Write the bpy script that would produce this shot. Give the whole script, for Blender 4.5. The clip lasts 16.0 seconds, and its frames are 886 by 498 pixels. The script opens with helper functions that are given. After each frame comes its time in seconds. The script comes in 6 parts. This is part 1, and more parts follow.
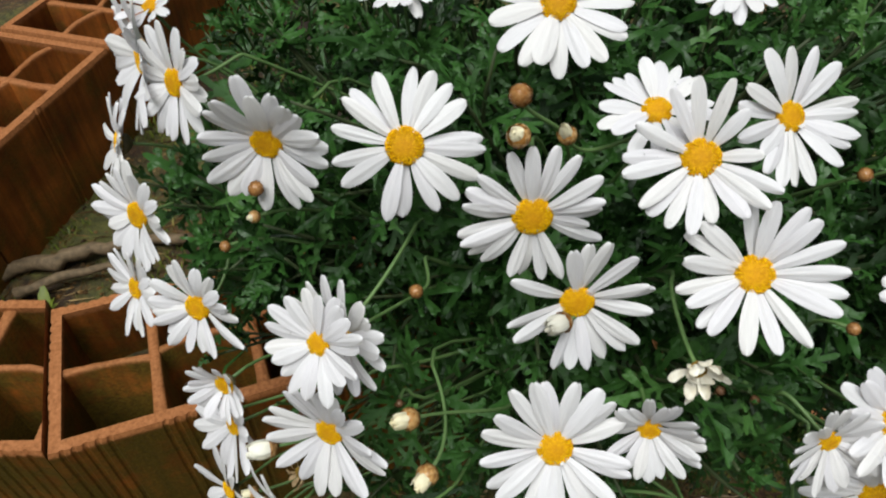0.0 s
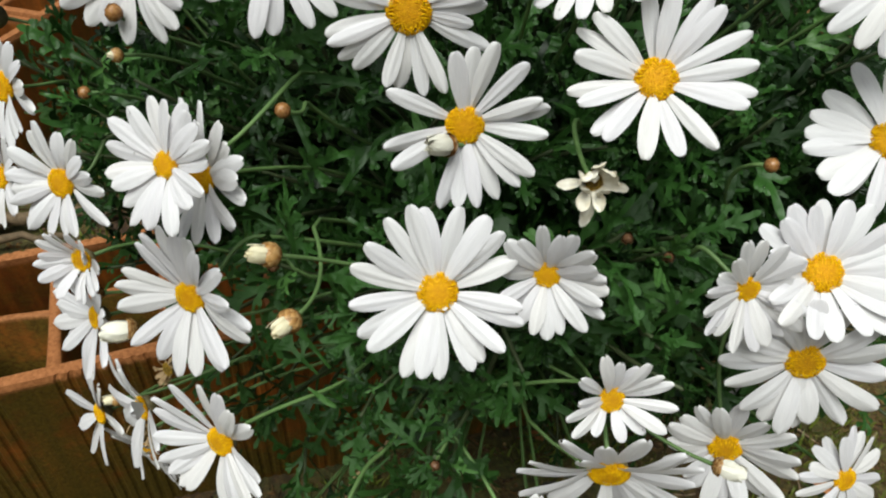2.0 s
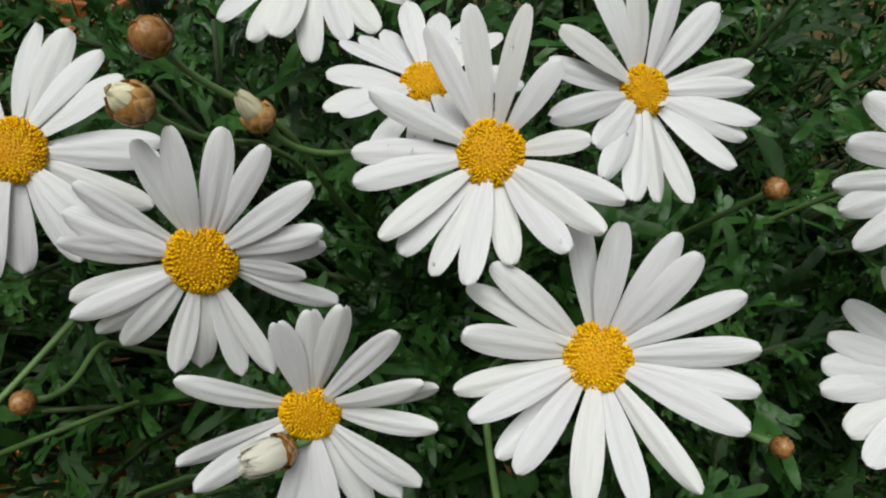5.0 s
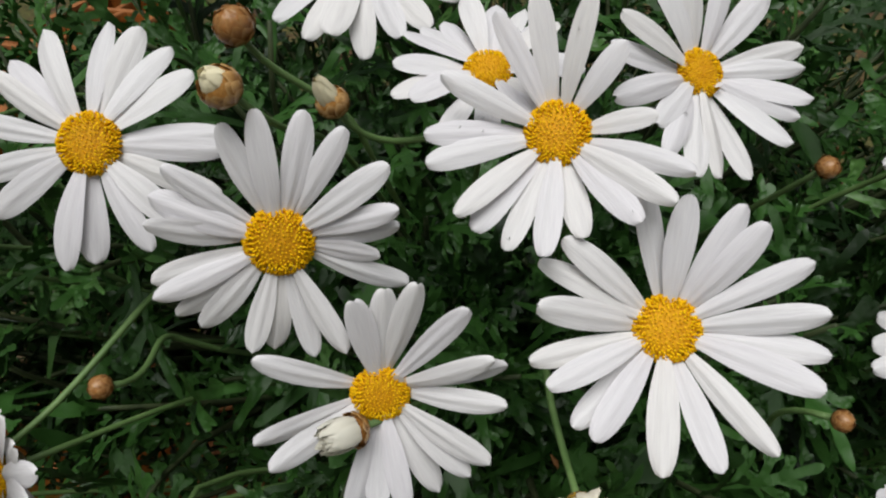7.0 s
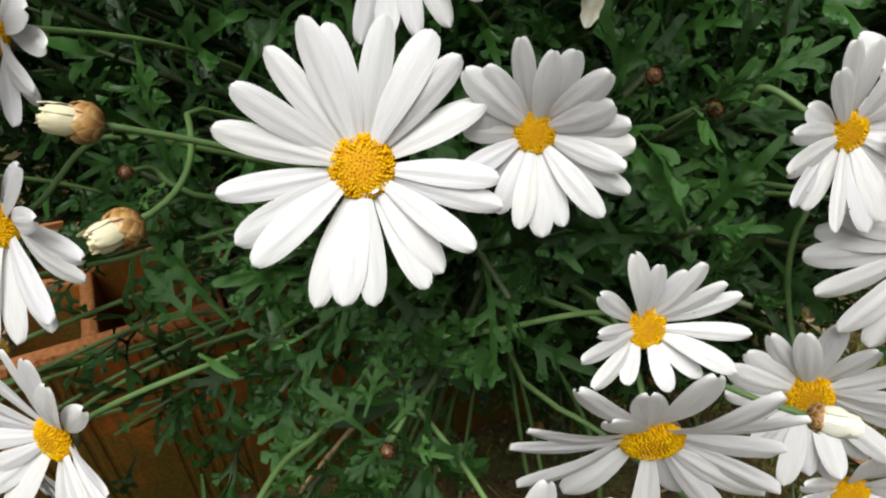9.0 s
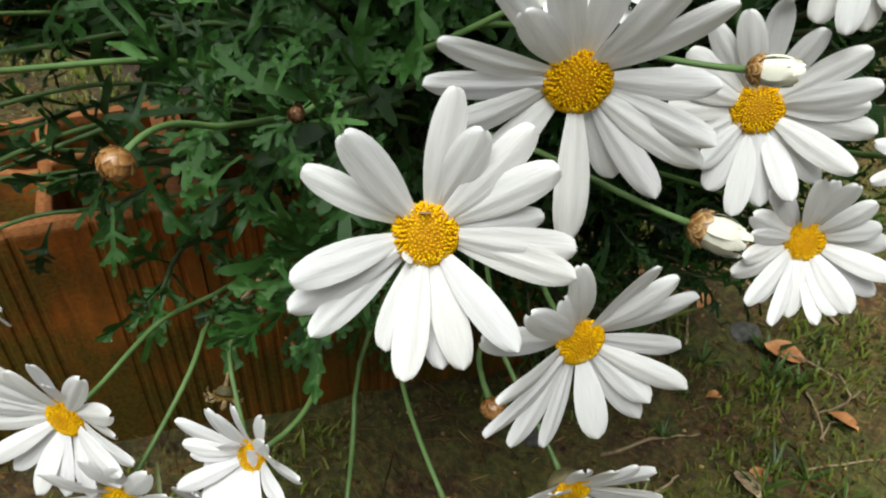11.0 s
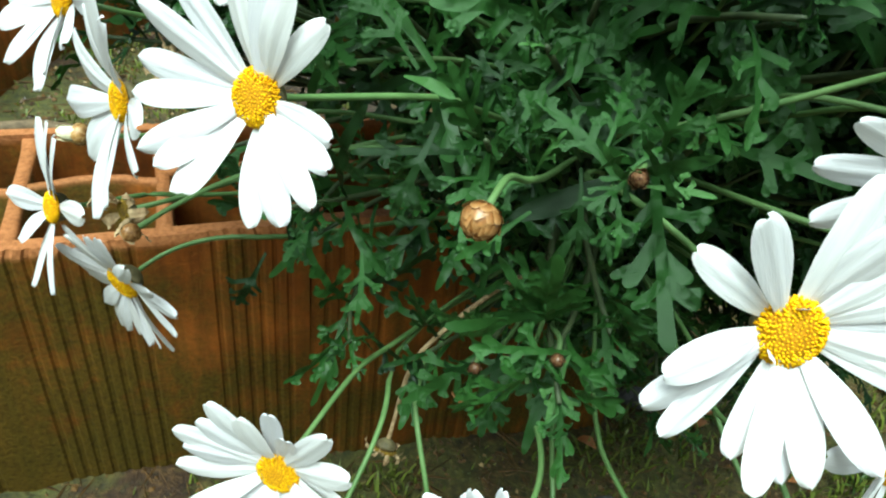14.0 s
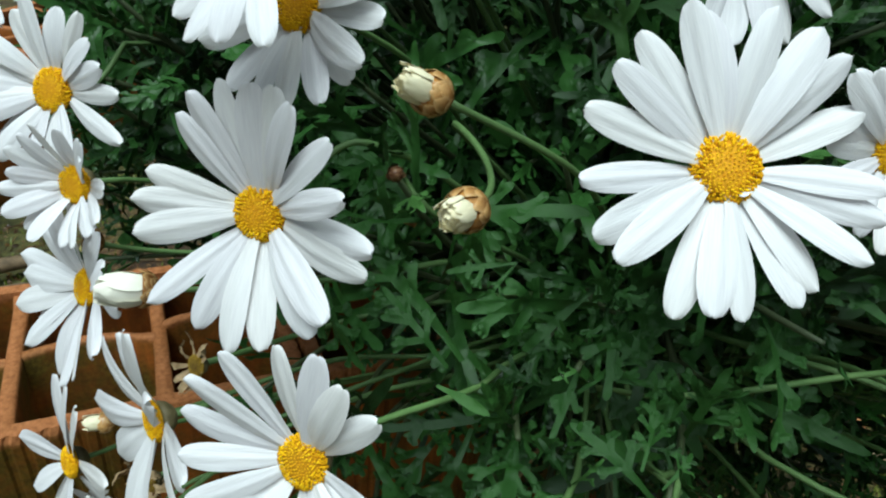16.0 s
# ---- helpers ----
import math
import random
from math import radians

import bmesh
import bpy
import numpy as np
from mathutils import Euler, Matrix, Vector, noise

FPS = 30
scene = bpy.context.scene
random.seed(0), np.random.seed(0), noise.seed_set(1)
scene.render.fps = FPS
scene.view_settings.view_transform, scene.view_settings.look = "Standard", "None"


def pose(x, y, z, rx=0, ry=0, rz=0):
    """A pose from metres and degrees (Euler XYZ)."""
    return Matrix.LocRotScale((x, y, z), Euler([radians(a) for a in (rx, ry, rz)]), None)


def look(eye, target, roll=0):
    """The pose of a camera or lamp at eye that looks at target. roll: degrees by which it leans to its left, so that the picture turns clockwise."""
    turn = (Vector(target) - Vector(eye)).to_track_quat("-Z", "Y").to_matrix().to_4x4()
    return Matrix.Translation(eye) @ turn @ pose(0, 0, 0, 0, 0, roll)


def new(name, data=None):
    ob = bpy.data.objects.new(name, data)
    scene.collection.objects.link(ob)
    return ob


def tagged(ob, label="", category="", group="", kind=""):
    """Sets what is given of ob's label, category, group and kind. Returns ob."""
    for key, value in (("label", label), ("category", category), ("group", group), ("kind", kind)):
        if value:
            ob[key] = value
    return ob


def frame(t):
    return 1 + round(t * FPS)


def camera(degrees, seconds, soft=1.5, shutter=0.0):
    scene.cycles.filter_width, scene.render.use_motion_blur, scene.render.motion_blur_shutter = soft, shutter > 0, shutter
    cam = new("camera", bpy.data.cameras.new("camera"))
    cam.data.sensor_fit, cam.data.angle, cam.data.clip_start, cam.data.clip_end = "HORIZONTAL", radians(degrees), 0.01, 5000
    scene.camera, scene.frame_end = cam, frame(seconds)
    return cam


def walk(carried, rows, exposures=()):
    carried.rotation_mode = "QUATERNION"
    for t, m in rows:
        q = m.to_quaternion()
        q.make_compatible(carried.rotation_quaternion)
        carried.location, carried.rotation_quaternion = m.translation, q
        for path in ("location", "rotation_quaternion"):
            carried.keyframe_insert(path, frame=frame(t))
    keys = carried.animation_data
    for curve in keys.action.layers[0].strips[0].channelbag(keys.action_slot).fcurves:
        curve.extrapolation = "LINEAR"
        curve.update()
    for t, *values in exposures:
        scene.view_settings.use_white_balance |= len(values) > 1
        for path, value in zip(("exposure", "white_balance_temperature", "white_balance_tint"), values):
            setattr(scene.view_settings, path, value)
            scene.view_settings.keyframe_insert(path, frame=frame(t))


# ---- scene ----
cam = camera(65.6, 16.0, soft=2.15)
PATH = [
    (0, (-0.0179, -0.2853, 0.5440), (-0.0158, -0.1131, 0.3628), 1.49),
    (0.5, (-0.0084, -0.3180, 0.5318), (-0.0049, -0.1397, 0.3566), 3.03),
    (1, (-0.0011, -0.3355, 0.5154), (0.0038, -0.1551, 0.3424), 3.66),
    (1.5, (0.0066, -0.3273, 0.5008), (0.0166, -0.1466, 0.3284), 4.48),
    (2, (0.0119, -0.3130, 0.4803), (0.0232, -0.1266, 0.3141), 4.37),
    (2.5, (0.0189, -0.2929, 0.4622), (0.0355, -0.1003, 0.3037), 5.06),
    (3, (0.0182, -0.2693, 0.4568), (0.0355, -0.0750, 0.3004), 5.97),
    (3.5, (0.0265, -0.2552, 0.4596), (0.0438, -0.0591, 0.3054), 6.55),
    (4, (0.0312, -0.2416, 0.4688), (0.0495, -0.0471, 0.3129), 5.11),
    (4.5, (0.0352, -0.2326, 0.4779), (0.0533, -0.0369, 0.3234), 4.06),
    (5, (0.0399, -0.2296, 0.4799), (0.0566, -0.0342, 0.3249), 3.30),
    (5.2, (0.0377, -0.2297, 0.4783), (0.0553, -0.0341, 0.3236), 3.46),
    (7.3, (0.0287, -0.2396, 0.4747), (0.0441, -0.0390, 0.3262), 1.54),
    (7.5, (0.0300, -0.2436, 0.4679), (0.0458, -0.0446, 0.3175), 1.23),
    (8, (0.0290, -0.2551, 0.4508), (0.0463, -0.0592, 0.2966), 1.48),
    (8.5, (0.0286, -0.2695, 0.4276), (0.0456, -0.0765, 0.2697), 1.24),
    (9, (0.0249, -0.2801, 0.4143), (0.0407, -0.0914, 0.2511), 1.17),
    (9.5, (0.0262, -0.2892, 0.3999), (0.0469, -0.1036, 0.2337), 2.20),
    (10, (0.0369, -0.2994, 0.3860), (0.0555, -0.1119, 0.2217), 2.79),
    (10.2, (0.0421, -0.3043, 0.3801), (0.0603, -0.1147, 0.2182), 2.65),
    (12.3, (0.0215, -0.3260, 0.3213), (0.0390, -0.1238, 0.1754), 5.32),
    (12.5, (0.0173, -0.3242, 0.3203), (0.0360, -0.1228, 0.1733), 5.92),
    (13, (0.0077, -0.3199, 0.3204), (0.0267, -0.1162, 0.1767), 6.76),
    (13.5, (-0.0042, -0.3106, 0.3351), (0.0143, -0.1072, 0.1909), 8.04),
    (14, (-0.0150, -0.3028, 0.3467), (-0.0035, -0.0983, 0.2033), 8.01),
    (14.5, (-0.0211, -0.2939, 0.3599), (-0.0079, -0.0882, 0.2184), 8.35),
    (15, (-0.0246, -0.2869, 0.3708), (-0.0115, -0.0804, 0.2304), 7.42),
    (15.5, (-0.0326, -0.2830, 0.3784), (-0.0166, -0.0736, 0.2429), 6.75),
    (16, (-0.0299, -0.2771, 0.3897), (-0.0116, -0.0644, 0.2596), 6.00),
]
EXPOSURES = [(0, 0.06, 6350, 5), (0.5, 0.1, 6350, 5), (3, 0.15, 6500, 1), (4.0, 0.1, 6500, 3), (4.5, -0.13, 6450, 3), (5.2, -0.26, 6450, 2), (7.5, -0.22, 6450, 9), (8.5, 0.06, 6500, 9), (9.0, 0.27, 6550, 5), (9.5, 0.15, 6550, 4), (10.2, 0.32, 6500, 0), (12.3, 0.65, 6350, 1), (13, 0.9, 6120, -4), (14, 1.2, 5800, -15), (14.6, 1.25, 5750, -15), (15, 0.9, 5750, -10), (15.4, 0.26, 5720, -8), (16, 0.25, 5700, -7)]
walk(cam, [(t, look(eye, target, roll)) for t, eye, target, roll in PATH], EXPOSURES)
from mathutils import geometry

# ---- world, sun, exposure ----
ELEV, AZIM = 70.0, 205.0
world = bpy.data.worlds.new("overcast_sky")
scene.world = world
world.use_nodes = True
wn = world.node_tree.nodes
sky = wn.new("ShaderNodeTexSky")
sky.sky_type, sky.sun_disc = "NISHITA", False
sky.sun_elevation, sky.sun_rotation = radians(ELEV), radians(AZIM)
sky.air_density, sky.dust_density, sky.ozone_density = 1.0, 4.0, 1.0
grey = wn.new("ShaderNodeHueSaturation")
grey.inputs["Saturation"].default_value = 0.35
world.node_tree.links.new(sky.outputs[0], grey.inputs["Color"])
world.node_tree.links.new(grey.outputs[0], wn["Background"].inputs["Color"])
wn["Background"].inputs["Strength"].default_value = 0.04
sun_data = bpy.data.lights.new("sun", "SUN")
sun_data.energy, sun_data.angle, sun_data.color = 3.8, radians(48), (1.0, 0.985, 0.965)
sun = new("sun", sun_data)
sun.matrix_world = look((0, 0, 3), (0.15, 0.30, 2))


# ---- where the row of bricks runs ----
ROW_YAW = 20.84
ROW_START = Vector((-0.1439, -0.0548, 0.0))
ROW_ALONG = Vector((math.cos(radians(ROW_YAW)), math.sin(radians(ROW_YAW)), 0))
ROW_BACK = Vector((-math.sin(radians(ROW_YAW)), math.cos(radians(ROW_YAW)), 0))


# ---- materials ----
def material(name):
    m = bpy.data.materials.new(name)
    m.use_nodes = True
    return m, m.node_tree.nodes, m.node_tree.links, m.node_tree.nodes["Principled BSDF"]


def noise_node(nodes, links, scale, detail=4.0, coords=None, rough=0.55):
    n = nodes.new("ShaderNodeTexNoise")
    n.inputs["Scale"].default_value, n.inputs["Detail"].default_value, n.inputs["Roughness"].default_value = scale, detail, rough
    if coords is not None:
        links.new(coords, n.inputs["Vector"])
    return n


def ramp_node(nodes, links, source, stops):
    r = nodes.new("ShaderNodeValToRGB")
    while len(r.color_ramp.elements) < len(stops):
        r.color_ramp.elements.new(0.5)
    for e, (p, c) in zip(r.color_ramp.elements, stops):
        e.position, e.color = p, (*c, 1)
    links.new(source, r.inputs["Fac"])
    return r


def mix_node(nodes, links, fac, a, b, mode="MIX"):
    m = nodes.new("ShaderNodeMix")
    m.data_type, m.blend_type = "RGBA", mode
    for s, v in ((m.inputs[0], fac), (m.inputs[6], a), (m.inputs[7], b)):
        if isinstance(v, (int, float)):
            s.default_value = v
        elif isinstance(v, tuple):
            s.default_value = (*v, 1)
        else:
            links.new(v, s)
    return m.outputs[2]


def bump_node(nodes, links, height, strength, distance, bsdf):
    b = nodes.new("ShaderNodeBump")
    b.inputs["Strength"].default_value, b.inputs["Distance"].default_value = strength, distance
    links.new(height, b.inputs["Height"])
    links.new(b.outputs[0], bsdf.inputs["Normal"])
    return b


def thin_leaf(nodes, links, bsdf, colour, amount):
    """Lets some light through a thin leaf or petal."""
    t = nodes.new("ShaderNodeBsdfTranslucent")
    links.new(colour, t.inputs["Color"])
    mx = nodes.new("ShaderNodeMixShader")
    mx.inputs[0].default_value = amount
    links.new(bsdf.outputs[0], mx.inputs[1])
    links.new(t.outputs[0], mx.inputs[2])
    links.new(mx.outputs[0], nodes["Material Output"].inputs["Surface"])


def make_petal_material():
    m, n, l, p = material("white_petal")
    tc = n.new("ShaderNodeTexCoord")
    mp = n.new("ShaderNodeMapping")
    mp.inputs["Scale"].default_value = (3.5, 75, 1)
    l.new(tc.outputs["Object"], mp.inputs["Vector"])
    fine = noise_node(n, l, 1.0, 3, mp.outputs[0])
    col = ramp_node(n, l, fine.outputs[0], [(0.3, (0.755, 0.738, 0.762)), (0.65, (0.83, 0.82, 0.83))])
    oi = n.new("ShaderNodeObjectInfo")
    tint = ramp_node(n, l, oi.outputs["Random"], [(0.0, (0.95, 0.94, 0.96)), (0.6, (1.0, 1.0, 1.0)), (1.0, (1.0, 0.99, 0.96))])
    c = mix_node(n, l, 1.0, col.outputs[0], tint.outputs[0], "MULTIPLY")
    l.new(c, p.inputs["Base Color"])
    p.inputs["Roughness"].default_value = 0.48
    p.inputs["Specular IOR Level"].default_value = 0.3
    bump_node(n, l, fine.outputs[0], 0.4, 0.0003, p)
    thin_leaf(n, l, p, c, 0.20)
    return m


def make_disc_material():
    m, n, l, p = material("yellow_florets")
    tc = n.new("ShaderNodeTexCoord")
    g = n.new("ShaderNodeNewGeometry")
    col = ramp_node(n, l, g.outputs["Random Per Island"], [(0.0, (0.66, 0.32, 0.001)), (0.5, (0.80, 0.45, 0.002)), (1.0, (0.92, 0.60, 0.006))])
    nz = noise_node(n, l, 900, 3, tc.outputs["Object"])
    c = mix_node(n, l, 0.25, col.outputs[0], ramp_node(n, l, nz.outputs[0], [(0.35, (0.40, 0.15, 0.002)), (0.6, (0.9, 0.58, 0.008))]).outputs[0])
    flat = n.new("ShaderNodeVectorMath")
    flat.operation = "MULTIPLY"
    flat.inputs[1].default_value = (1, 1, 0)
    l.new(tc.outputs["Object"], flat.inputs[0])
    far = n.new("ShaderNodeVectorMath")
    far.operation = "LENGTH"
    l.new(flat.outputs[0], far.inputs[0])
    scaled = n.new("ShaderNodeMath")
    scaled.operation = "MULTIPLY"
    scaled.inputs[1].default_value = 185.0
    l.new(far.outputs["Value"], scaled.inputs[0])
    young = ramp_node(n, l, scaled.outputs[0], [(0.35, (0.95, 0.86, 0.8)), (0.62, (1.06, 1.10, 1.0)), (1.0, (1.0, 0.97, 0.9))])
    c = mix_node(n, l, 1.0, c, young.outputs[0], "MULTIPLY")
    l.new(c, p.inputs["Base Color"])
    p.inputs["Roughness"].default_value, p.inputs["Specular IOR Level"].default_value = 0.7, 0.12
    return m


def make_leaf_material(name, dark, mid, light, through_it=0.18, gloss=0.38, shine=0.32):
    m, n, l, p = material(name)
    g = n.new("ShaderNodeNewGeometry")
    tc = n.new("ShaderNodeTexCoord")
    oi = n.new("ShaderNodeObjectInfo")
    add = n.new("ShaderNodeMath")
    add.operation = "ADD"
    l.new(g.outputs["Random Per Island"], add.inputs[0])
    l.new(oi.outputs["Random"], add.inputs[1])
    fr = n.new("ShaderNodeMath")
    fr.operation = "FRACT"
    l.new(add.outputs[0], fr.inputs[0])
    col = ramp_node(n, l, fr.outputs[0], [(0.0, dark), (0.55, mid), (0.93, mid), (1.0, light)])
    nz = noise_node(n, l, 220, 4, tc.outputs["Object"])
    c = mix_node(n, l, 0.5, col.outputs[0], ramp_node(n, l, nz.outputs[0], [(0.3, (0.55, 0.6, 0.55)), (0.7, (1.25, 1.2, 1.1))]).outputs[0], "MULTIPLY")
    l.new(c, p.inputs["Base Color"])
    p.inputs["Roughness"].default_value = gloss
    p.inputs["Specular IOR Level"].default_value = shine
    bump_node(n, l, nz.outputs[0], 0.3, 0.001, p)
    thin_leaf(n, l, p, c, through_it)
    return m


def make_bract_material(name, dark, mid, rim):
    """Dry, slightly shiny bracts, brown in the middle and paler to their papery rims."""
    m, n, l, p = material(name)
    g = n.new("ShaderNodeNewGeometry")
    tc = n.new("ShaderNodeTexCoord")
    at = n.new("ShaderNodeAttribute")
    at.attribute_name = "rim"
    # browner at the foot, paler and more papery to the top
    sep = n.new("ShaderNodeSeparateXYZ")
    l.new(tc.outputs["Object"], sep.inputs[0])
    vary = n.new("ShaderNodeMath")
    vary.operation = "MULTIPLY_ADD"
    vary.inputs[1].default_value = 0.35
    l.new(g.outputs["Random Per Island"], vary.inputs[0])
    l.new(sep.outputs[2], vary.inputs[2])
    body = ramp_node(n, l, vary.outputs[0], [(0.0, dark), (0.5, mid)])
    streak = noise_node(n, l, 7.0, 5, tc.outputs["Object"], 0.65)
    c = mix_node(n, l, 0.7, body.outputs[0], ramp_node(n, l, streak.outputs[0], [(0.32, (0.5, 0.42, 0.36)), (0.68, (1.35, 1.3, 1.25))]).outputs[0], "MULTIPLY")
    c = mix_node(n, l, at.outputs["Fac"], c, rim)
    l.new(c, p.inputs["Base Color"])
    p.inputs["Roughness"].default_value, p.inputs["Specular IOR Level"].default_value = 0.26, 0.7
    bump_node(n, l, streak.outputs[0], 0.4, 0.0003, p)
    thin_leaf(n, l, p, c, 0.15)
    return m


def make_plain(name, low, high, scale, rough=0.6, bump=0.3, distance=0.001, spec=0.4):
    m, n, l, p = material(name)
    tc = n.new("ShaderNodeTexCoord")
    nz = noise_node(n, l, scale, 5, tc.outputs["Object"])
    c = ramp_node(n, l, nz.outputs[0], [(0.3, low), (0.7, high)])
    oi = n.new("ShaderNodeObjectInfo")
    tone = ramp_node(n, l, oi.outputs["Random"], [(0.0, (0.8, 0.8, 0.8)), (1.0, (1.1, 1.1, 1.1))])
    l.new(mix_node(n, l, 1.0, c.outputs[0], tone.outputs[0], "MULTIPLY"), p.inputs["Base Color"])
    p.inputs["Roughness"].default_value, p.inputs["Specular IOR Level"].default_value = rough, spec
    bump_node(n, l, nz.outputs[0], bump, distance, p)
    return m


def make_terracotta():
    m, n, l, p = material("wet_terracotta")
    tc = n.new("ShaderNodeTexCoord")
    grain = noise_node(n, l, 420, 6, tc.outputs["Object"], 0.65)
    patch = noise_node(n, l, 16, 5, tc.outputs["Object"])
    moss = noise_node(n, l, 26, 6, tc.outputs["Object"], 0.7)
    base = ramp_node(n, l, patch.outputs[0], [(0.3, (0.080, 0.023, 0.003)), (0.5, (0.190, 0.056, 0.007)), (0.72, (0.325, 0.108, 0.017))])
    c = mix_node(n, l, 0.45, base.outputs[0], ramp_node(n, l, grain.outputs[0], [(0.3, (0.6, 0.55, 0.5)), (0.7, (1.25, 1.2, 1.2))]).outputs[0], "MULTIPLY")
    mp = n.new("ShaderNodeMapping")
    mp.inputs["Scale"].default_value = (150, 150, 7)
    l.new(tc.outputs["Object"], mp.inputs["Vector"])
    streak = noise_node(n, l, 1.0, 4, mp.outputs[0], 0.6)
    c = mix_node(n, l, 0.8, c, ramp_node(n, l, streak.outputs[0], [(0.35, (0.62, 0.58, 0.52)), (0.52, (1.0, 1.0, 1.0)), (0.68, (1.4, 1.28, 1.05))]).outputs[0], "MULTIPLY")
    sep = n.new("ShaderNodeSeparateXYZ")
    l.new(tc.outputs["Object"], sep.inputs[0])
    low = n.new("ShaderNodeMapRange")
    low.inputs["From Min"].default_value, low.inputs["From Max"].default_value = 0.22, 0.06
    low.inputs["To Min"].default_value, low.inputs["To Max"].default_value = -0.09, 0.09
    l.new(sep.outputs[2], low.inputs["Value"])
    ad = n.new("ShaderNodeMath")
    ad.operation = "ADD"
    l.new(moss.outputs[0], ad.inputs[0])
    l.new(low.outputs[0], ad.inputs[1])
    # the end of the row stands damper and has more moss on it
    g = n.new("ShaderNodeNewGeometry")
    at = n.new("ShaderNodeSeparateXYZ")
    l.new(g.outputs["Position"], at.inputs[0])
    end = n.new("ShaderNodeMapRange")
    end.inputs["From Min"].default_value, end.inputs["From Max"].default_value = -0.07, -0.17
    end.inputs["To Max"].default_value = 0.15
    l.new(at.outputs[0], end.inputs["Value"])
    row = n.new("ShaderNodeMapRange")
    row.inputs["From Min"].default_value, row.inputs["From Max"].default_value = 0.05, -0.02
    l.new(at.outputs[1], row.inputs["Value"])
    more = n.new("ShaderNodeMath")
    more.operation = "MULTIPLY_ADD"
    l.new(end.outputs[0], more.inputs[0])
    l.new(row.outputs[0], more.inputs[1])
    l.new(ad.outputs[0], more.inputs[2])
    mask = ramp_node(n, l, more.outputs[0], [(0.40, (0, 0, 0)), (0.62, (0.85, 0.85, 0.85))])
    mossc = ramp_node(n, l, grain.outputs[0], [(0.3, (0.024, 0.019, 0.002)), (0.7, (0.105, 0.080, 0.009))])
    body = mix_node(n, l, mask.outputs[0], c, mossc.outputs[0])
    rim = n.new("ShaderNodeMapRange")
    rim.inputs["From Min"].default_value, rim.inputs["From Max"].default_value = 0.2285, 0.2325
    l.new(sep.outputs[2], rim.inputs["Value"])
    worn = ramp_node(n, l, grain.outputs[0], [(0.3, (0.20, 0.070, 0.019)), (0.7, (0.42, 0.170, 0.064))])
    l.new(mix_node(n, l, rim.outputs[0], body, worn.outputs[0]), p.inputs["Base Color"])
    p.inputs["Roughness"].default_value, p.inputs["Specular IOR Level"].default_value = 0.66, 0.2
    bump_node(n, l, grain.outputs[0], 0.5, 0.0015, p)
    return m


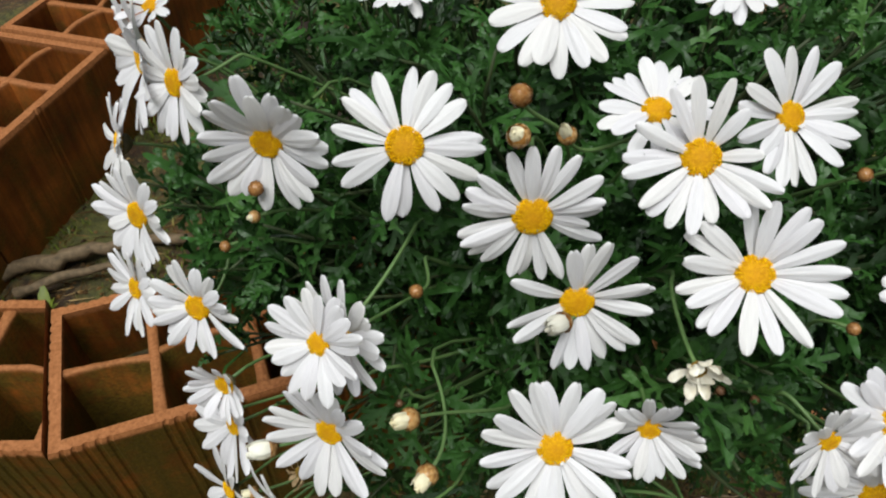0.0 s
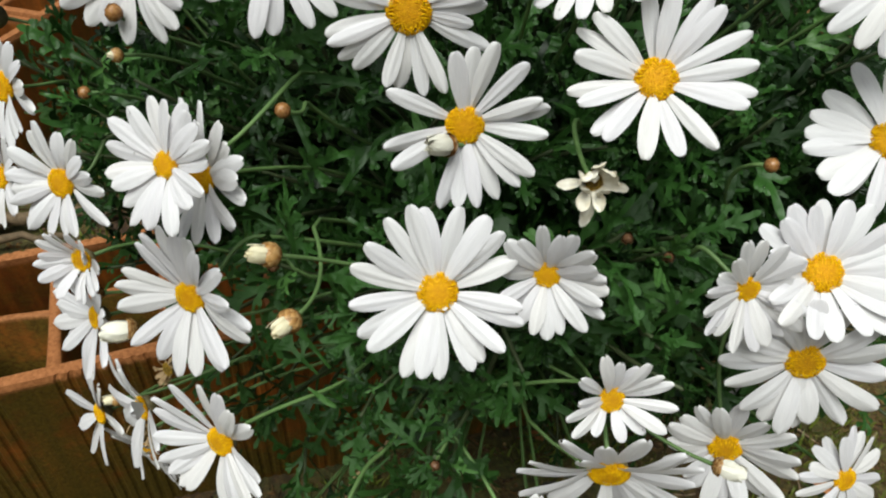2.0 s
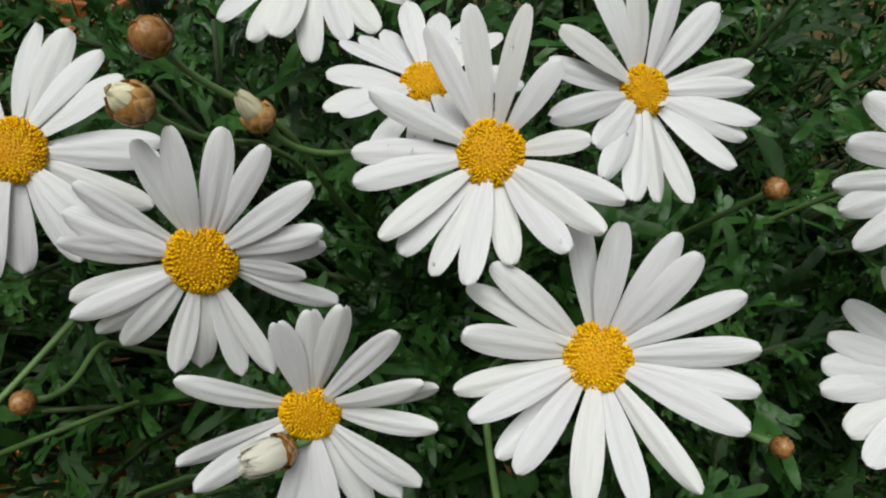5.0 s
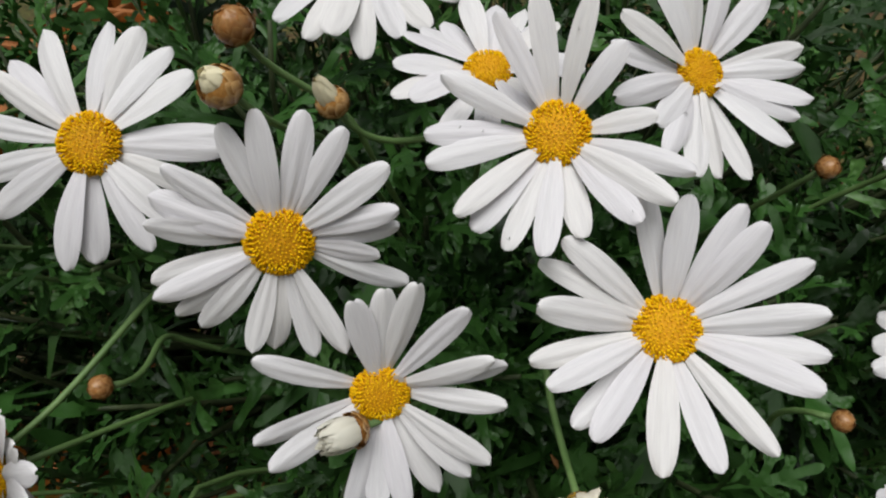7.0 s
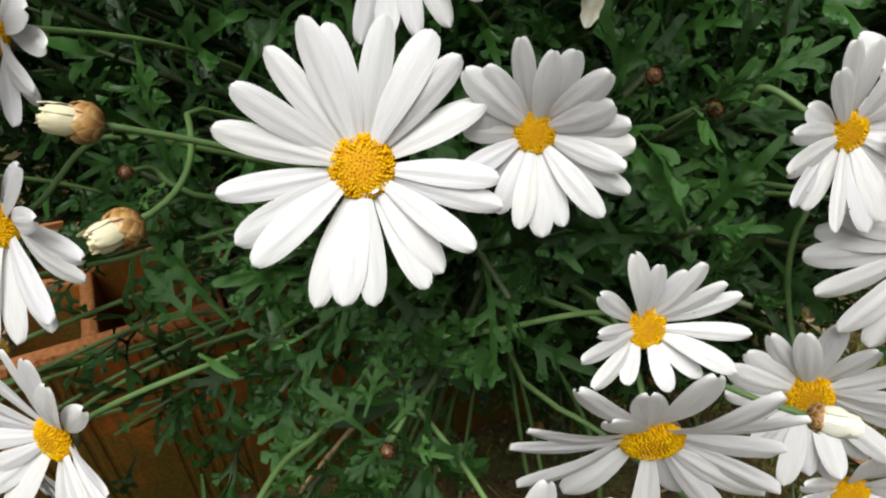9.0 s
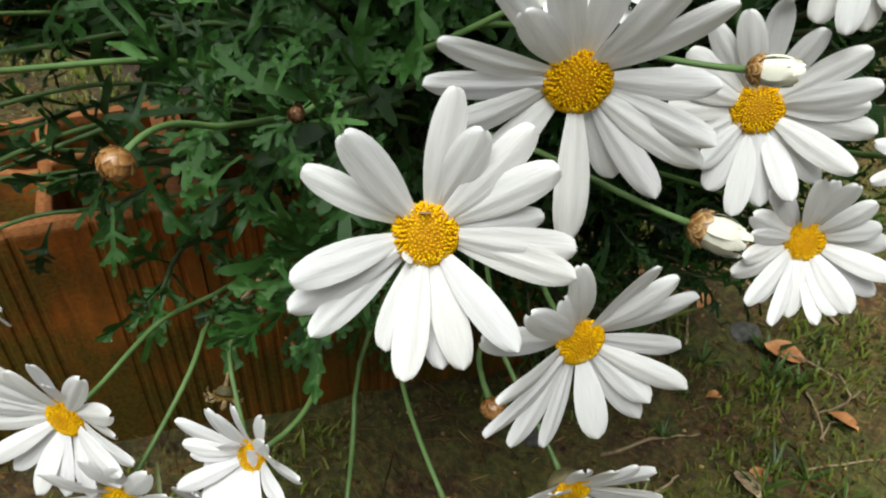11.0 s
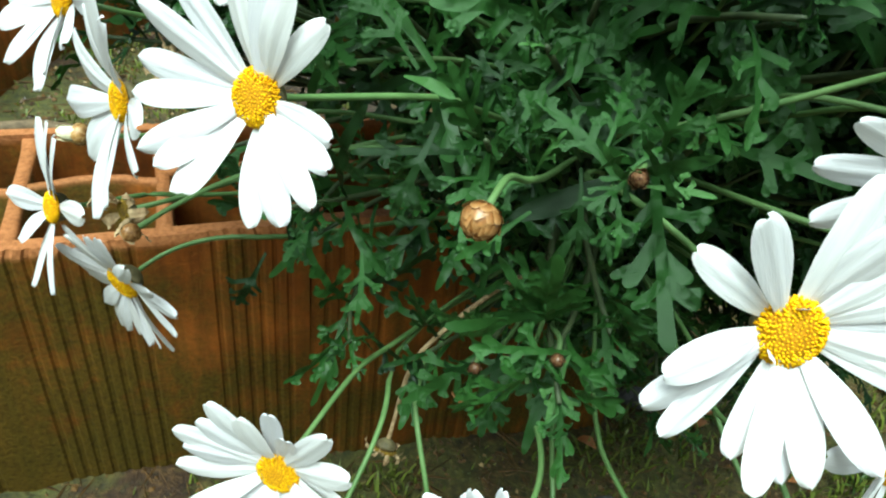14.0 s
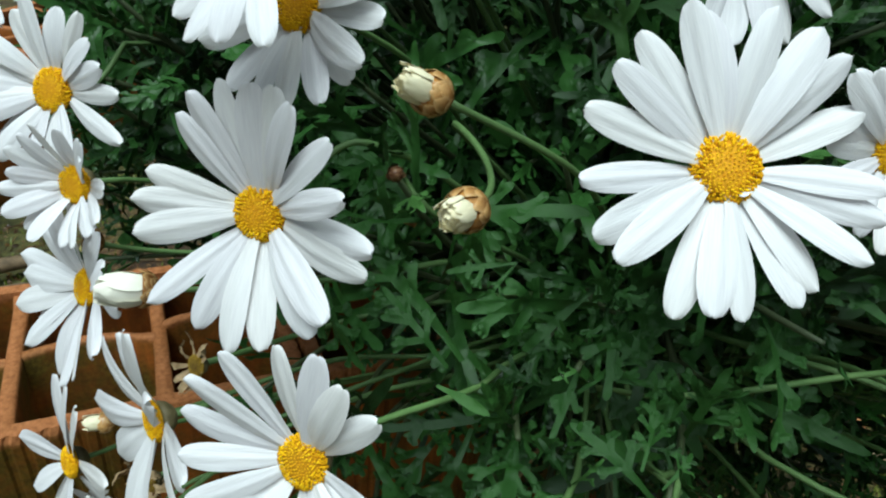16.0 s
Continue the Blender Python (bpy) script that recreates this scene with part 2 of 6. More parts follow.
def make_soil():
    m, n, l, p = material("mossy_soil")
    tc = n.new("ShaderNodeTexCoord")
    grit = noise_node(n, l, 160, 8, tc.outputs["Object"], 0.7)
    clod = noise_node(n, l, 26, 6, tc.outputs["Object"], 0.6)
    moss = noise_node(n, l, 9, 7, tc.outputs["Object"], 0.72)
    soil = ramp_node(n, l, grit.outputs[0], [(0.30, (0.012, 0.006, 0.002)), (0.5, (0.090, 0.045, 0.013)), (0.70, (0.30, 0.185, 0.065))])
    c = mix_node(n, l, 0.5, soil.outputs[0], ramp_node(n, l, clod.outputs[0], [(0.34, (0.35, 0.32, 0.30)), (0.66, (1.35, 1.25, 1.05))]).outputs[0], "MULTIPLY")
    # damp soil along the bricks, drier to one side
    wet = noise_node(n, l, 3.2, 4, tc.outputs["Object"], 0.6)
    sep = n.new("ShaderNodeSeparateXYZ")
    l.new(tc.outputs["Object"], sep.inputs[0])
    side = n.new("ShaderNodeMapRange")
    side.inputs["From Min"].default_value, side.inputs["From Max"].default_value = -0.3, 0.4
    side.inputs["To Min"].default_value, side.inputs["To Max"].default_value = -0.05, 0.08
    l.new(sep.outputs[0], side.inputs["Value"])
    both = n.new("ShaderNodeMath")
    both.operation = "ADD"
    l.new(wet.outputs[0], both.inputs[0])
    l.new(side.outputs[0], both.inputs[1])
    damp = ramp_node(n, l, both.outputs[0], [(0.40, (0.38, 0.33, 0.28)), (0.62, (1.0, 1.0, 1.0))])
    c = mix_node(n, l, 1.0, c, damp.outputs[0], "MULTIPLY")
    green = ramp_node(n, l, grit.outputs[0], [(0.3, (0.020, 0.024, 0.004)), (0.7, (0.145, 0.145, 0.026))])
    mask = ramp_node(n, l, moss.outputs[0], [(0.42, (0, 0, 0)), (0.55, (0.85, 0.85, 0.85))])
    c = mix_node(n, l, mask.outputs[0], c, green.outputs[0])
    # under-bush shade put into the soil colour, inside the ring of bricks
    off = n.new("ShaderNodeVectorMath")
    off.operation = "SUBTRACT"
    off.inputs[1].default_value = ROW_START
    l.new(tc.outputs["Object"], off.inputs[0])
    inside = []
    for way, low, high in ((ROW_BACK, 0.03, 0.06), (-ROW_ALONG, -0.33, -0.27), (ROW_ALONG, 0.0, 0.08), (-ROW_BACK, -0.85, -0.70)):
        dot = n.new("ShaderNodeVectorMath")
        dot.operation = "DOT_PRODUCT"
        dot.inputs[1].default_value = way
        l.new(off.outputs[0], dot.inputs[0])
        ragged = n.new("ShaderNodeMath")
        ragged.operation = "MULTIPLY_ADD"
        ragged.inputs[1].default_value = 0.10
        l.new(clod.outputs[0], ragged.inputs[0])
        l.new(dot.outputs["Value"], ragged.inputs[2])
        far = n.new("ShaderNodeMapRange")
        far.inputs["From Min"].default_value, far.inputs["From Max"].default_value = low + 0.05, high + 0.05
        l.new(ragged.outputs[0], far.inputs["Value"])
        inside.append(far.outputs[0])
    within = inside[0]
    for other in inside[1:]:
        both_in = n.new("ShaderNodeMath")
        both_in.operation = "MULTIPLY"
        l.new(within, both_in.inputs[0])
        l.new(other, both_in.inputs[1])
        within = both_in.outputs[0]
    bush_shade = ramp_node(n, l, grit.outputs[0], [(0.3, (0.010, 0.006, 0.003)), (0.6, (0.040, 0.022, 0.010)), (0.75, (0.13, 0.065, 0.025))])
    l.new(mix_node(n, l, within, c, bush_shade.outputs[0]), p.inputs["Base Color"])
    p.inputs["Roughness"].default_value = 0.75
    bump_node(n, l, grit.outputs[0], 0.9, 0.006, p)
    return m


PETAL = make_petal_material()
DISC = make_disc_material()
LEAF = make_leaf_material("green_leaf", (0.008, 0.025, 0.005), (0.035, 0.102, 0.019), (0.078, 0.180, 0.042), 0.09, 0.40, 0.30)
DISC_DEEP = make_plain("orange_disc_base", (0.56, 0.25, 0.002), (0.72, 0.40, 0.003), 700, 0.8)
STEM = make_plain("green_stem", (0.075, 0.145, 0.040), (0.14, 0.23, 0.075), 120, 0.5)
BRANCH = make_plain("green_brown_branch", (0.035, 0.052, 0.020), (0.08, 0.105, 0.04), 150, 0.6)
BARK = make_plain("brown_woody_stem", (0.06, 0.04, 0.02), (0.16, 0.11, 0.06), 200, 0.8)
CALYX = make_plain("green_brown_bracts", (0.075, 0.062, 0.026), (0.19, 0.155, 0.075), 260, 0.6)
BRACT = make_bract_material("golden_brown_bracts", (0.15, 0.055, 0.014), (0.36, 0.16, 0.045), (0.48, 0.27, 0.10))
GOLD = make_bract_material("papery_golden_bracts", (0.17, 0.065, 0.014), (0.54, 0.28, 0.075), (0.66, 0.44, 0.19))
CREAM = make_plain("cream_closed_petals", (0.72, 0.63, 0.36), (0.90, 0.86, 0.67), 200, 0.5)
CREAM_WHITE = make_plain("creamy_white_petals", (0.74, 0.70, 0.54), (0.90, 0.885, 0.82), 120, 0.5)
FADED = make_plain("faded_cream_petals", (0.66, 0.60, 0.45), (0.86, 0.84, 0.76), 260, 0.6)
DRIED = make_plain("dried_tan_petals", (0.20, 0.115, 0.045), (0.56, 0.41, 0.23), 330, 0.75)
m, n, l, p = material("clear_water")
p.inputs["Base Color"].default_value = (1, 1, 1, 1)
p.inputs["Transmission Weight"].default_value, p.inputs["Roughness"].default_value, p.inputs["IOR"].default_value = 1.0, 0.02, 1.33
WATER = m
CLAY = make_terracotta()
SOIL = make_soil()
TWIG = make_plain("dry_twig", (0.13, 0.08, 0.045), (0.38, 0.28, 0.17), 180, 0.8)
STONE = make_plain("dark_grey_stone", (0.035, 0.034, 0.033), (0.13, 0.12, 0.11), 160, 0.8, 0.6, 0.003)
GRASS = make_leaf_material("grass_blade", (0.07, 0.090, 0.012), (0.16, 0.20, 0.030), (0.34, 0.28, 0.09), 0.25)
FRESH = make_leaf_material("fresh_grass", (0.030, 0.060, 0.012), (0.075, 0.135, 0.028), (0.16, 0.22, 0.055), 0.25)
CRUMB = make_leaf_material("earth_crumb", (0.02, 0.010, 0.004), (0.13, 0.070, 0.024), (0.44, 0.31, 0.14), 0.0)
DEADLEAF = make_plain("orange_brown_dead_leaf", (0.28, 0.10, 0.03), (0.52, 0.24, 0.09), 150, 0.6)


# ---- building helpers ----
def link_mesh(name, mesh, parent=None):
    ob = new(name, mesh)
    if parent is not None:
        ob.parent = parent
    return ob


def mesh_of(name, verts, faces, mat, smooth=True):
    me = bpy.data.meshes.new(name)
    me.from_pydata([tuple(v) for v in verts], [], faces)
    me.materials.append(mat)
    if smooth:
        me.polygons.foreach_set("use_smooth", [True] * len(me.polygons))
    me.update()
    return me


def frame_to(axis, hint=(0, 0, 1)):
    """A turn whose z lies along axis and whose x lies near the horizon."""
    z = Vector(axis).normalized()
    x = Vector(hint).cross(z)
    if x.length < 1e-4:
        x = Vector((1, 0, 0))
    x.normalize()
    y = z.cross(x)
    return Matrix((x, y, z)).transposed()


def tube(points, radii, sides=7):
    """Vertices and faces of a tapered tube along points."""
    verts, faces = [], []
    for i, p in enumerate(points):
        a, b = points[max(i - 1, 0)], points[min(i + 1, len(points) - 1)]
        f = frame_to(b - a)
        for k in range(sides):
            w = 2 * math.pi * k / sides
            verts.append(p + f @ Vector((math.cos(w), math.sin(w), 0)) * radii[i])
    for i in range(len(points) - 1):
        for k in range(sides):
            k2 = (k + 1) % sides
            faces.append((i * sides + k, i * sides + k2, (i + 1) * sides + k2, (i + 1) * sides + k))
    faces.append(tuple(range(sides))[::-1])
    faces.append(tuple((len(points) - 1) * sides + k for k in range(sides)))
    return verts, faces


def bezier(p0, p1, p2, p3, n):
    out = []
    for i in range(n + 1):
        t = i / n
        out.append(p0 * (1 - t) ** 3 + p1 * 3 * t * (1 - t) ** 2 + p2 * 3 * t * t * (1 - t) + p3 * t ** 3)
    return out


# ---- ground ----


def smooth_step(a, b, x):
    t = min(max((x - a) / (b - a), 0), 1)
    return t * t * (3 - 2 * t)


def ground_height(x, y):
    rel = Vector((x, y, 0)) - ROW_START
    u, v = rel.dot(ROW_ALONG), rel.dot(ROW_BACK)
    z = -0.05 * smooth_step(0.0, 0.28, u) * (1 - smooth_step(0.5, 3.0, abs(u)))
    inside = smooth_step(0.03, 0.10, v) * (1 - smooth_step(0.16, 0.26, u)) * (1 - smooth_step(0.8, 1.3, v))
    z += 0.095 * inside
    near = 1 - smooth_step(1.0, 3.0, math.hypot(x, y))
    z += near * (0.010 * noise.noise(Vector((x * 9, y * 9, 0))) + 0.006 * noise.noise(Vector((x * 31, y * 31, 3))) + 0.003 * noise.noise(Vector((x * 90, y * 90, 5))))
    return z


def build_ground():
    steps = [i * 0.012 for i in range(-75, 76)]
    out = [0.95, 1.1, 1.4, 2, 3, 5, 9, 16, 30, 60, 120]
    axis = [-v for v in reversed(out)] + steps + out
    verts = [(x, y, ground_height(x, y)) for y in axis for x in axis]
    k = len(axis)
    faces = [(j * k + i, j * k + i + 1, (j + 1) * k + i + 1, (j + 1) * k + i) for j in range(k - 1) for i in range(k - 1)]
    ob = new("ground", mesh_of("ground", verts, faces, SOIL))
    tagged(ob, "damp brown soil with moss patches and plant litter", "ground", kind="structure")


build_ground()


# ---- hollow bricks ----
BRICK_W, BRICK_D, BRICK_H, SHELL = 0.197, 0.119, 0.235, 0.0085


def hollow_brick(place, yaw, seed, label, lean=0.0, grooved=True, stretch=1.0):
    """A clay block stood on end: open cells upwards, grooved faces. Its origin is the lower front left corner."""
    rnd = random.Random(seed)
    top = new("hollow_brick")
    tagged(top, label, "brick", "hollow bricks round the plant")
    top.matrix_world = Matrix.Translation(place) @ pose(0, 0, 0, lean, 0, yaw)
    w, d, h, s = BRICK_W * stretch, BRICK_D, BRICK_H, SHELL
    # outer outline with grooves, walked round
    bands = [(0.006, 0.040), (0.066, 0.122), (0.150, 0.192)]
    side = [(0.012, 0.050), (0.064, 0.102)]
    bands = [(p0 * stretch, p1 * stretch) for p0, p1 in bands]
    if not grooved:
        bands, side = [(0.09, 0.104)], []

    def edge(length, zones):
        pts = [(0.0, 0.0)]
        for a, b in zones:
            n = int((b - a) / 0.0066)
            for i in range(n):
                q = a + i * (b - a) / n
                g = (b - a) / n
                pts += [(q, 0.0), (q + g * 0.16, 0.0010), (q + g * 0.40, 0.0010), (q + g * 0.56, 0.0)]
        return pts
    ring = []
    for (x0, y0, dx, dy, nx, ny, length, zones) in ((0, 0, 1, 0, 0, 1, w, bands), (w, 0, 0, 1, -1, 0, d, side), (w, d, -1, 0, 0, -1, w, bands), (0, d, 0, -1, 1, 0, d, side)):
        for q, deep in edge(length, zones):
            ring.append((x0 + dx * q + nx * deep, y0 + dy * q + ny * deep))
    levels = [0.0, h * 0.5, h - 0.004, h]
    verts, faces = [], []
    n = len(ring)
    for li, z in enumerate(levels):
        inset = 0.0012 if li == 3 else 0.0
        for i, (x, y) in enumerate(ring):
            cx, cy = x - w / 2, y - d / 2
            wob = 0.0008 * noise.noise(Vector((x * 40, y * 40, z * 20 + seed)))
            verts.append((x - math.copysign(inset, cx) + wob, y - math.copysign(inset, cy) + wob, z + (0.0012 * noise.noise(Vector((x * 60, y * 60, seed))) if li > 1 else 0)))
    for li in range(3):
        for i in range(n):
            j = (i + 1) % n
            faces.append((li * n + i, li * n + j, (li + 1) * n + j, (li + 1) * n + i))
    # inner skin and top rim between outer ring and an inner rectangle with rounded corners
    inner = []
    for i, (x, y) in enumerate(ring):
        inner.append((min(max(x, s), w - s), min(max(y, s), d - s)))
    base = len(verts)
    for z in (h, h - 0.003, 0.0):
        for x, y in inner:
            verts.append((x, y, z))
    for i in range(n):
        j = (i + 1) % n
        faces.append((3 * n + i, 3 * n + j, base + j, base + i))
        faces.append((base + i, base + j, base + n + j, base + n + i))
        faces.append((base + n + i, base + n + j, base + 2 * n + j, base + 2 * n + i))
    link_mesh("shell", mesh_of("shell", verts, faces, CLAY, False), top)

    def web(a, b, bow, thick):
        vs, fs, m = [], [], 8
        dirv = (Vector(b) - Vector(a))
        side_v = Vector((-dirv.y, dirv.x)).normalized()
        for i in range(m + 1):
            t = i / m
            c = Vector(a) + dirv * t + side_v * (bow * math.sin(math.pi * t))
            th = thick * (1 + 0.35 * (2 * t - 1) ** 4)
            zt = h - 0.002 - 0.0015 * rnd.random()
            for sgn in (-1, 1):
                q = c + side_v * sgn * th / 2
                vs += [(q.x, q.y, 0.0), (q.x, q.y, zt - 0.002), (q.x - side_v.x * sgn * 0.001, q.y - side_v.y * sgn * 0.001, zt)]
        for i in range(m):
            o, p2 = i * 6, (i + 1) * 6
            fs += [(o, p2, p2 + 1, o + 1), (o + 1, p2 + 1, p2 + 2, o + 2), (o + 2, p2 + 2, p2 + 5, o + 5), (o + 5, p2 + 5, p2 + 4, o + 4), (o + 4, p2 + 4, p2 + 3, o + 3)]
        return vs, fs
    cols = [s / 2, w * 0.335, w * 0.665, w - s / 2]
    for c in cols[1:3]:
        vs, fs = web((c, s * 0.6), (c + rnd.uniform(-0.002, 0.002), d - s * 0.6), rnd.uniform(-0.001, 0.001), 0.0075)
        link_mesh("web", mesh_of("web", vs, fs, CLAY), top)
    for i in range(3):
        y = d * rnd.uniform(0.44, 0.58)
        vs, fs = web((cols[i] + 0.002, y), (cols[i + 1] - 0.002, y + rnd.uniform(-0.006, 0.006)), rnd.uniform(0.001, 0.006), 0.005)
        link_mesh("web", mesh_of("web", vs, fs, CLAY), top)
    return top


RIM = 0.158
for i, (u, back, dz, turn, stretch) in enumerate(((-0.1125, 0.0, 0.0, 0.0, 1.0), (0.0853, 0.001, -0.001, 0.6, 1.15))):
    p = ROW_START + ROW_ALONG * u + ROW_BACK * back + Vector((0, 0, RIM - BRICK_H + dz))
    hollow_brick(p, ROW_YAW + turn, 11 + i, "upright hollow terracotta brick with grooved mossy face and open cells", stretch=stretch)
# the next one along the row is turned a little away
LEFT_YAW = 2.0
p = ROW_START + ROW_ALONG * -0.1135 - Vector((math.cos(radians(LEFT_YAW)), math.sin(radians(LEFT_YAW)), 0)) * BRICK_W + Vector((0, 0.002, RIM - BRICK_H + 0.002))
left_brick = hollow_brick(p, LEFT_YAW, 14, "upright hollow terracotta brick turned away beside the row")
# its end is cut to butt against its neighbour
for piece in left_brick.children:
    for v in piece.data.vertices:
        u = (left_brick.matrix_basis @ v.co - ROW_START).dot(ROW_ALONG)
        if u > -0.1140:
            v.co.x += (-0.1140 - u) / math.cos(radians(ROW_YAW - LEFT_YAW))
# the row behind, set across, stands higher
BACK_YAW = 76.0
ACROSS = Vector((math.cos(radians(BACK_YAW)), math.sin(radians(BACK_YAW)), 0))
for i in range(-1, 3):
    q = Vector((-0.363, 0.167, 0.20 - BRICK_H + 0.002 * i)) + ACROSS * (0.199 * i - 0.066)
    hollow_brick(q, BACK_YAW, 31 + i, "upright hollow terracotta brick with smooth worn brown face", grooved=False)

# ---- the daisy bush ----
plant = new("daisy_bush")
tagged(plant, "white marguerite daisy bush with dark lobed leaves among bricks", "plant")
CENTRE, REACH = Vector((0.07, 0.01, 0.22)), Vector((0.292, 0.222, 0.238))


def petal_mesh(seed):
    """A strap-shaped petal along x, 1 long: two faint furrows, a rounded tip with small teeth."""
    r = random.Random(seed)
    m = 10
    steps = (0.0, 0.1, 0.22, 0.35, 0.48, 0.6, 0.71, 0.8, 0.87, 0.925, 0.965, 0.99, 1.0)
    n = len(steps) - 1
    wide, notch, curl, twist, rise = r.uniform(0.124, 0.150), r.uniform(0.0, 0.022), r.uniform(-0.01, 0.10), r.uniform(-0.12, 0.12), r.uniform(0.0, 0.06)
    bend, deep, cup, broad = r.uniform(-0.04, 0.04), r.uniform(0.5, 1.0), r.uniform(0.6, 1.5), r.uniform(0.56, 0.68)
    verts, faces = [], []
    for i, t in enumerate(steps):
        half = wide * (0.36 + 0.64 * math.sin(min(t / broad, 1) * math.pi / 2) ** 1.15)
        if t > broad:
            q = (t - broad) / (1 - broad)
            half *= max(1 - 0.93 * q ** 2.6, 0.0) ** 0.62
        for j in range(m + 1):
            v = j / m * 2 - 1
            x = t
            if i >= n - 1:
                x -= 0.010 * v * v + notch * abs(math.sin(v * math.pi * 1.5)) * (1 if i == n else 0.4)
            groove = math.exp(-((abs(v) - 0.36) / 0.13) ** 2)
            furrow = (0.0045 * math.cos(v * math.pi * 2.1) - 0.0085 * groove) * deep * math.sin(math.pi * min(t * 1.08, 1)) ** 0.7
            ripple = 0.006 * noise.noise(Vector((t * 3.1, v * 1.3, seed * 7.7)))
            z = rise * math.sin(math.pi * t) - curl * t * t + furrow + ripple - 0.05 * cup * v * v * (0.4 + 0.6 * t) * wide * 5
            verts.append((x, v * half + bend * t * t, z + twist * v * half * t))
    k = m + 1
    for i in range(n):
        for j in range(m):
            faces.append((i * k + j, (i + 1) * k + j, (i + 1) * k + j + 1, i * k + j + 1))
    return mesh_of("petal", verts, faces, PETAL)


def dome_mesh(seed, radius, high, florets):
    """A dome set with many small florets: tight and low in its middle, open and standing out to its rim."""
    r = random.Random(seed)
    verts, faces = [], []
    rings, sides = 6, 20
    verts.append((0, 0, high * 0.86))
    for i in range(1, rings + 1):
        a = i / rings * math.pi / 2
        for k in range(sides):
            w = 2 * math.pi * k / sides
            verts.append((radius * 0.93 * math.sin(a) * math.cos(w), radius * 0.93 * math.sin(a) * math.sin(w), high * (math.cos(a) ** 0.8 - 0.14 * math.cos(a) ** 6) - 0.0004))
    for k in range(sides):
        faces.append((0, 1 + k, 1 + (k + 1) % sides))
    for i in range(rings - 1):
        for k in range(sides):
            a, b = 1 + i * sides + k, 1 + i * sides + (k + 1) % sides
            faces.append((a, a + sides, b + sides, b))
    base = len(faces)
    for i in range(florets):
        t = math.sqrt((i + 0.5) / florets)
        w = i * 2.39996 + r.uniform(-0.07, 0.07)
        a = t * math.pi / 2 * 0.99
        ca = max(math.cos(a), 0)
        c = Vector((radius * math.sin(a) * math.cos(w), radius * math.sin(a) * math.sin(w), high * (ca ** 0.8 - 0.14 * ca ** 6)))
        nrm = Vector((c.x / radius ** 2, c.y / radius ** 2, max(c.z, 0.0004) / high ** 2)).normalized()
        f = frame_to(nrm)
        size = radius * (0.035 + 0.013 * t) * r.uniform(0.85, 1.15)
        tall = size * ((0.5 if t < 0.45 else 1.0) + 1.0 * t * r.random())
        o = len(verts)
        spin = r.random() * 1.2
        for share, up in ((0.85, -0.9), (1.0, 0.35), (0.62, 1.0)):
            for q in range(5):
                wq = 2 * math.pi * q / 5 + spin
                verts.append(c + f @ Vector((math.cos(wq) * size * share, math.sin(wq) * size * share, up * tall)))
        verts.append(c + f @ Vector((0, 0, tall * (0.75 if t > 0.45 else 1.15))))
        for q in range(5):
            q2 = (q + 1) % 5
            faces.append((o + q, o + q2, o + 5 + q2, o + 5 + q))
            faces.append((o + 5 + q, o + 5 + q2, o + 10 + q2, o + 10 + q))
            faces.append((o + 10 + q, o + 10 + q2, o + 15))
    me = mesh_of("disc", verts, faces, DISC)
    me.materials.append(DISC_DEEP)
    me.polygons.foreach_set("material_index", [1 if i < base else 0 for i in range(len(faces))])
    return me


def cup_mesh(seed, radius):
    """The green cup of overlapping bracts under a flower head."""
    r = random.Random(seed)
    verts, faces = [], []
    prof = [(0.0010, -0.0046), (0.45 * radius, -0.0040), (0.78 * radius, -0.0024), (0.90 * radius, -0.0007), (0.8 * radius, 0.0)]
    sides = 18
    for rr, z in prof:
        for k in range(sides):
            w = 2 * math.pi * k / sides
            q = rr * (1 + 0.06 * (k % 2) + r.uniform(-0.03, 0.03))
            verts.append((q * math.cos(w), q * math.sin(w), z))
    for i in range(len(prof) - 1):
        for k in range(sides):
            k2 = (k + 1) % sides
            faces.append((i * sides + k, i * sides + k2, (i + 1) * sides + k2, (i + 1) * sides + k))
    return mesh_of("calyx", verts, faces, CALYX)


PETALS = [petal_mesh(i) for i in range(20)]
DISC_R = 0.0054
DISCS = [dome_mesh(i, DISC_R, 0.0027, 430) for i in range(4)]
CUPS = [cup_mesh(i, DISC_R) for i in range(2)]


def peduncle(start, axis, seed, long=0.095, thick=0.00125, target=None):
    """Points of the stem from under a head back into the bush, in the world."""
    r = random.Random(seed)
    inner = Vector((r.uniform(-0.02, 0.02), r.uniform(-0.02, 0.02), r.uniform(-0.02, 0.02))) + Vector((CENTRE.x + (start.x - CENTRE.x) * 0.45, CENTRE.y + (start.y - CENTRE.y) * 0.35, CENTRE.z + (start.z - CENTRE.z) * 0.45 - 0.02))
    if target is not None:
        inner = Vector(target)
    go = inner - start
    end = inner if target is not None else start + go.normalized() * min(long, go.length)
    long = (end - start).length
    p1 = start - axis * long * 0.38
    p2 = start + (end - start) * 0.66 + Vector((r.uniform(-1, 1), r.uniform(-1, 1), r.uniform(-0.2, 1.2))) * 0.006
    pts = bezier(start, p1, p2, end, 12)
    # on into the bush, to where it branches
    root = Vector((CENTRE.x + (end.x - CENTRE.x) * 0.45, max(end.y + 0.06, -0.09), max(end.z * 0.6 + CENTRE.z * 0.4 - 0.02, 0.17)))
    pts += bezier(end, end + (end - p2) * 1.5, root - (root - end) * 0.3 + Vector((0, 0, 0.006)), root, 6)[1:]
    return pts, [thick * (1.25 if i == 0 else 1.0 + 0.015 * i) for i in range(len(pts))]


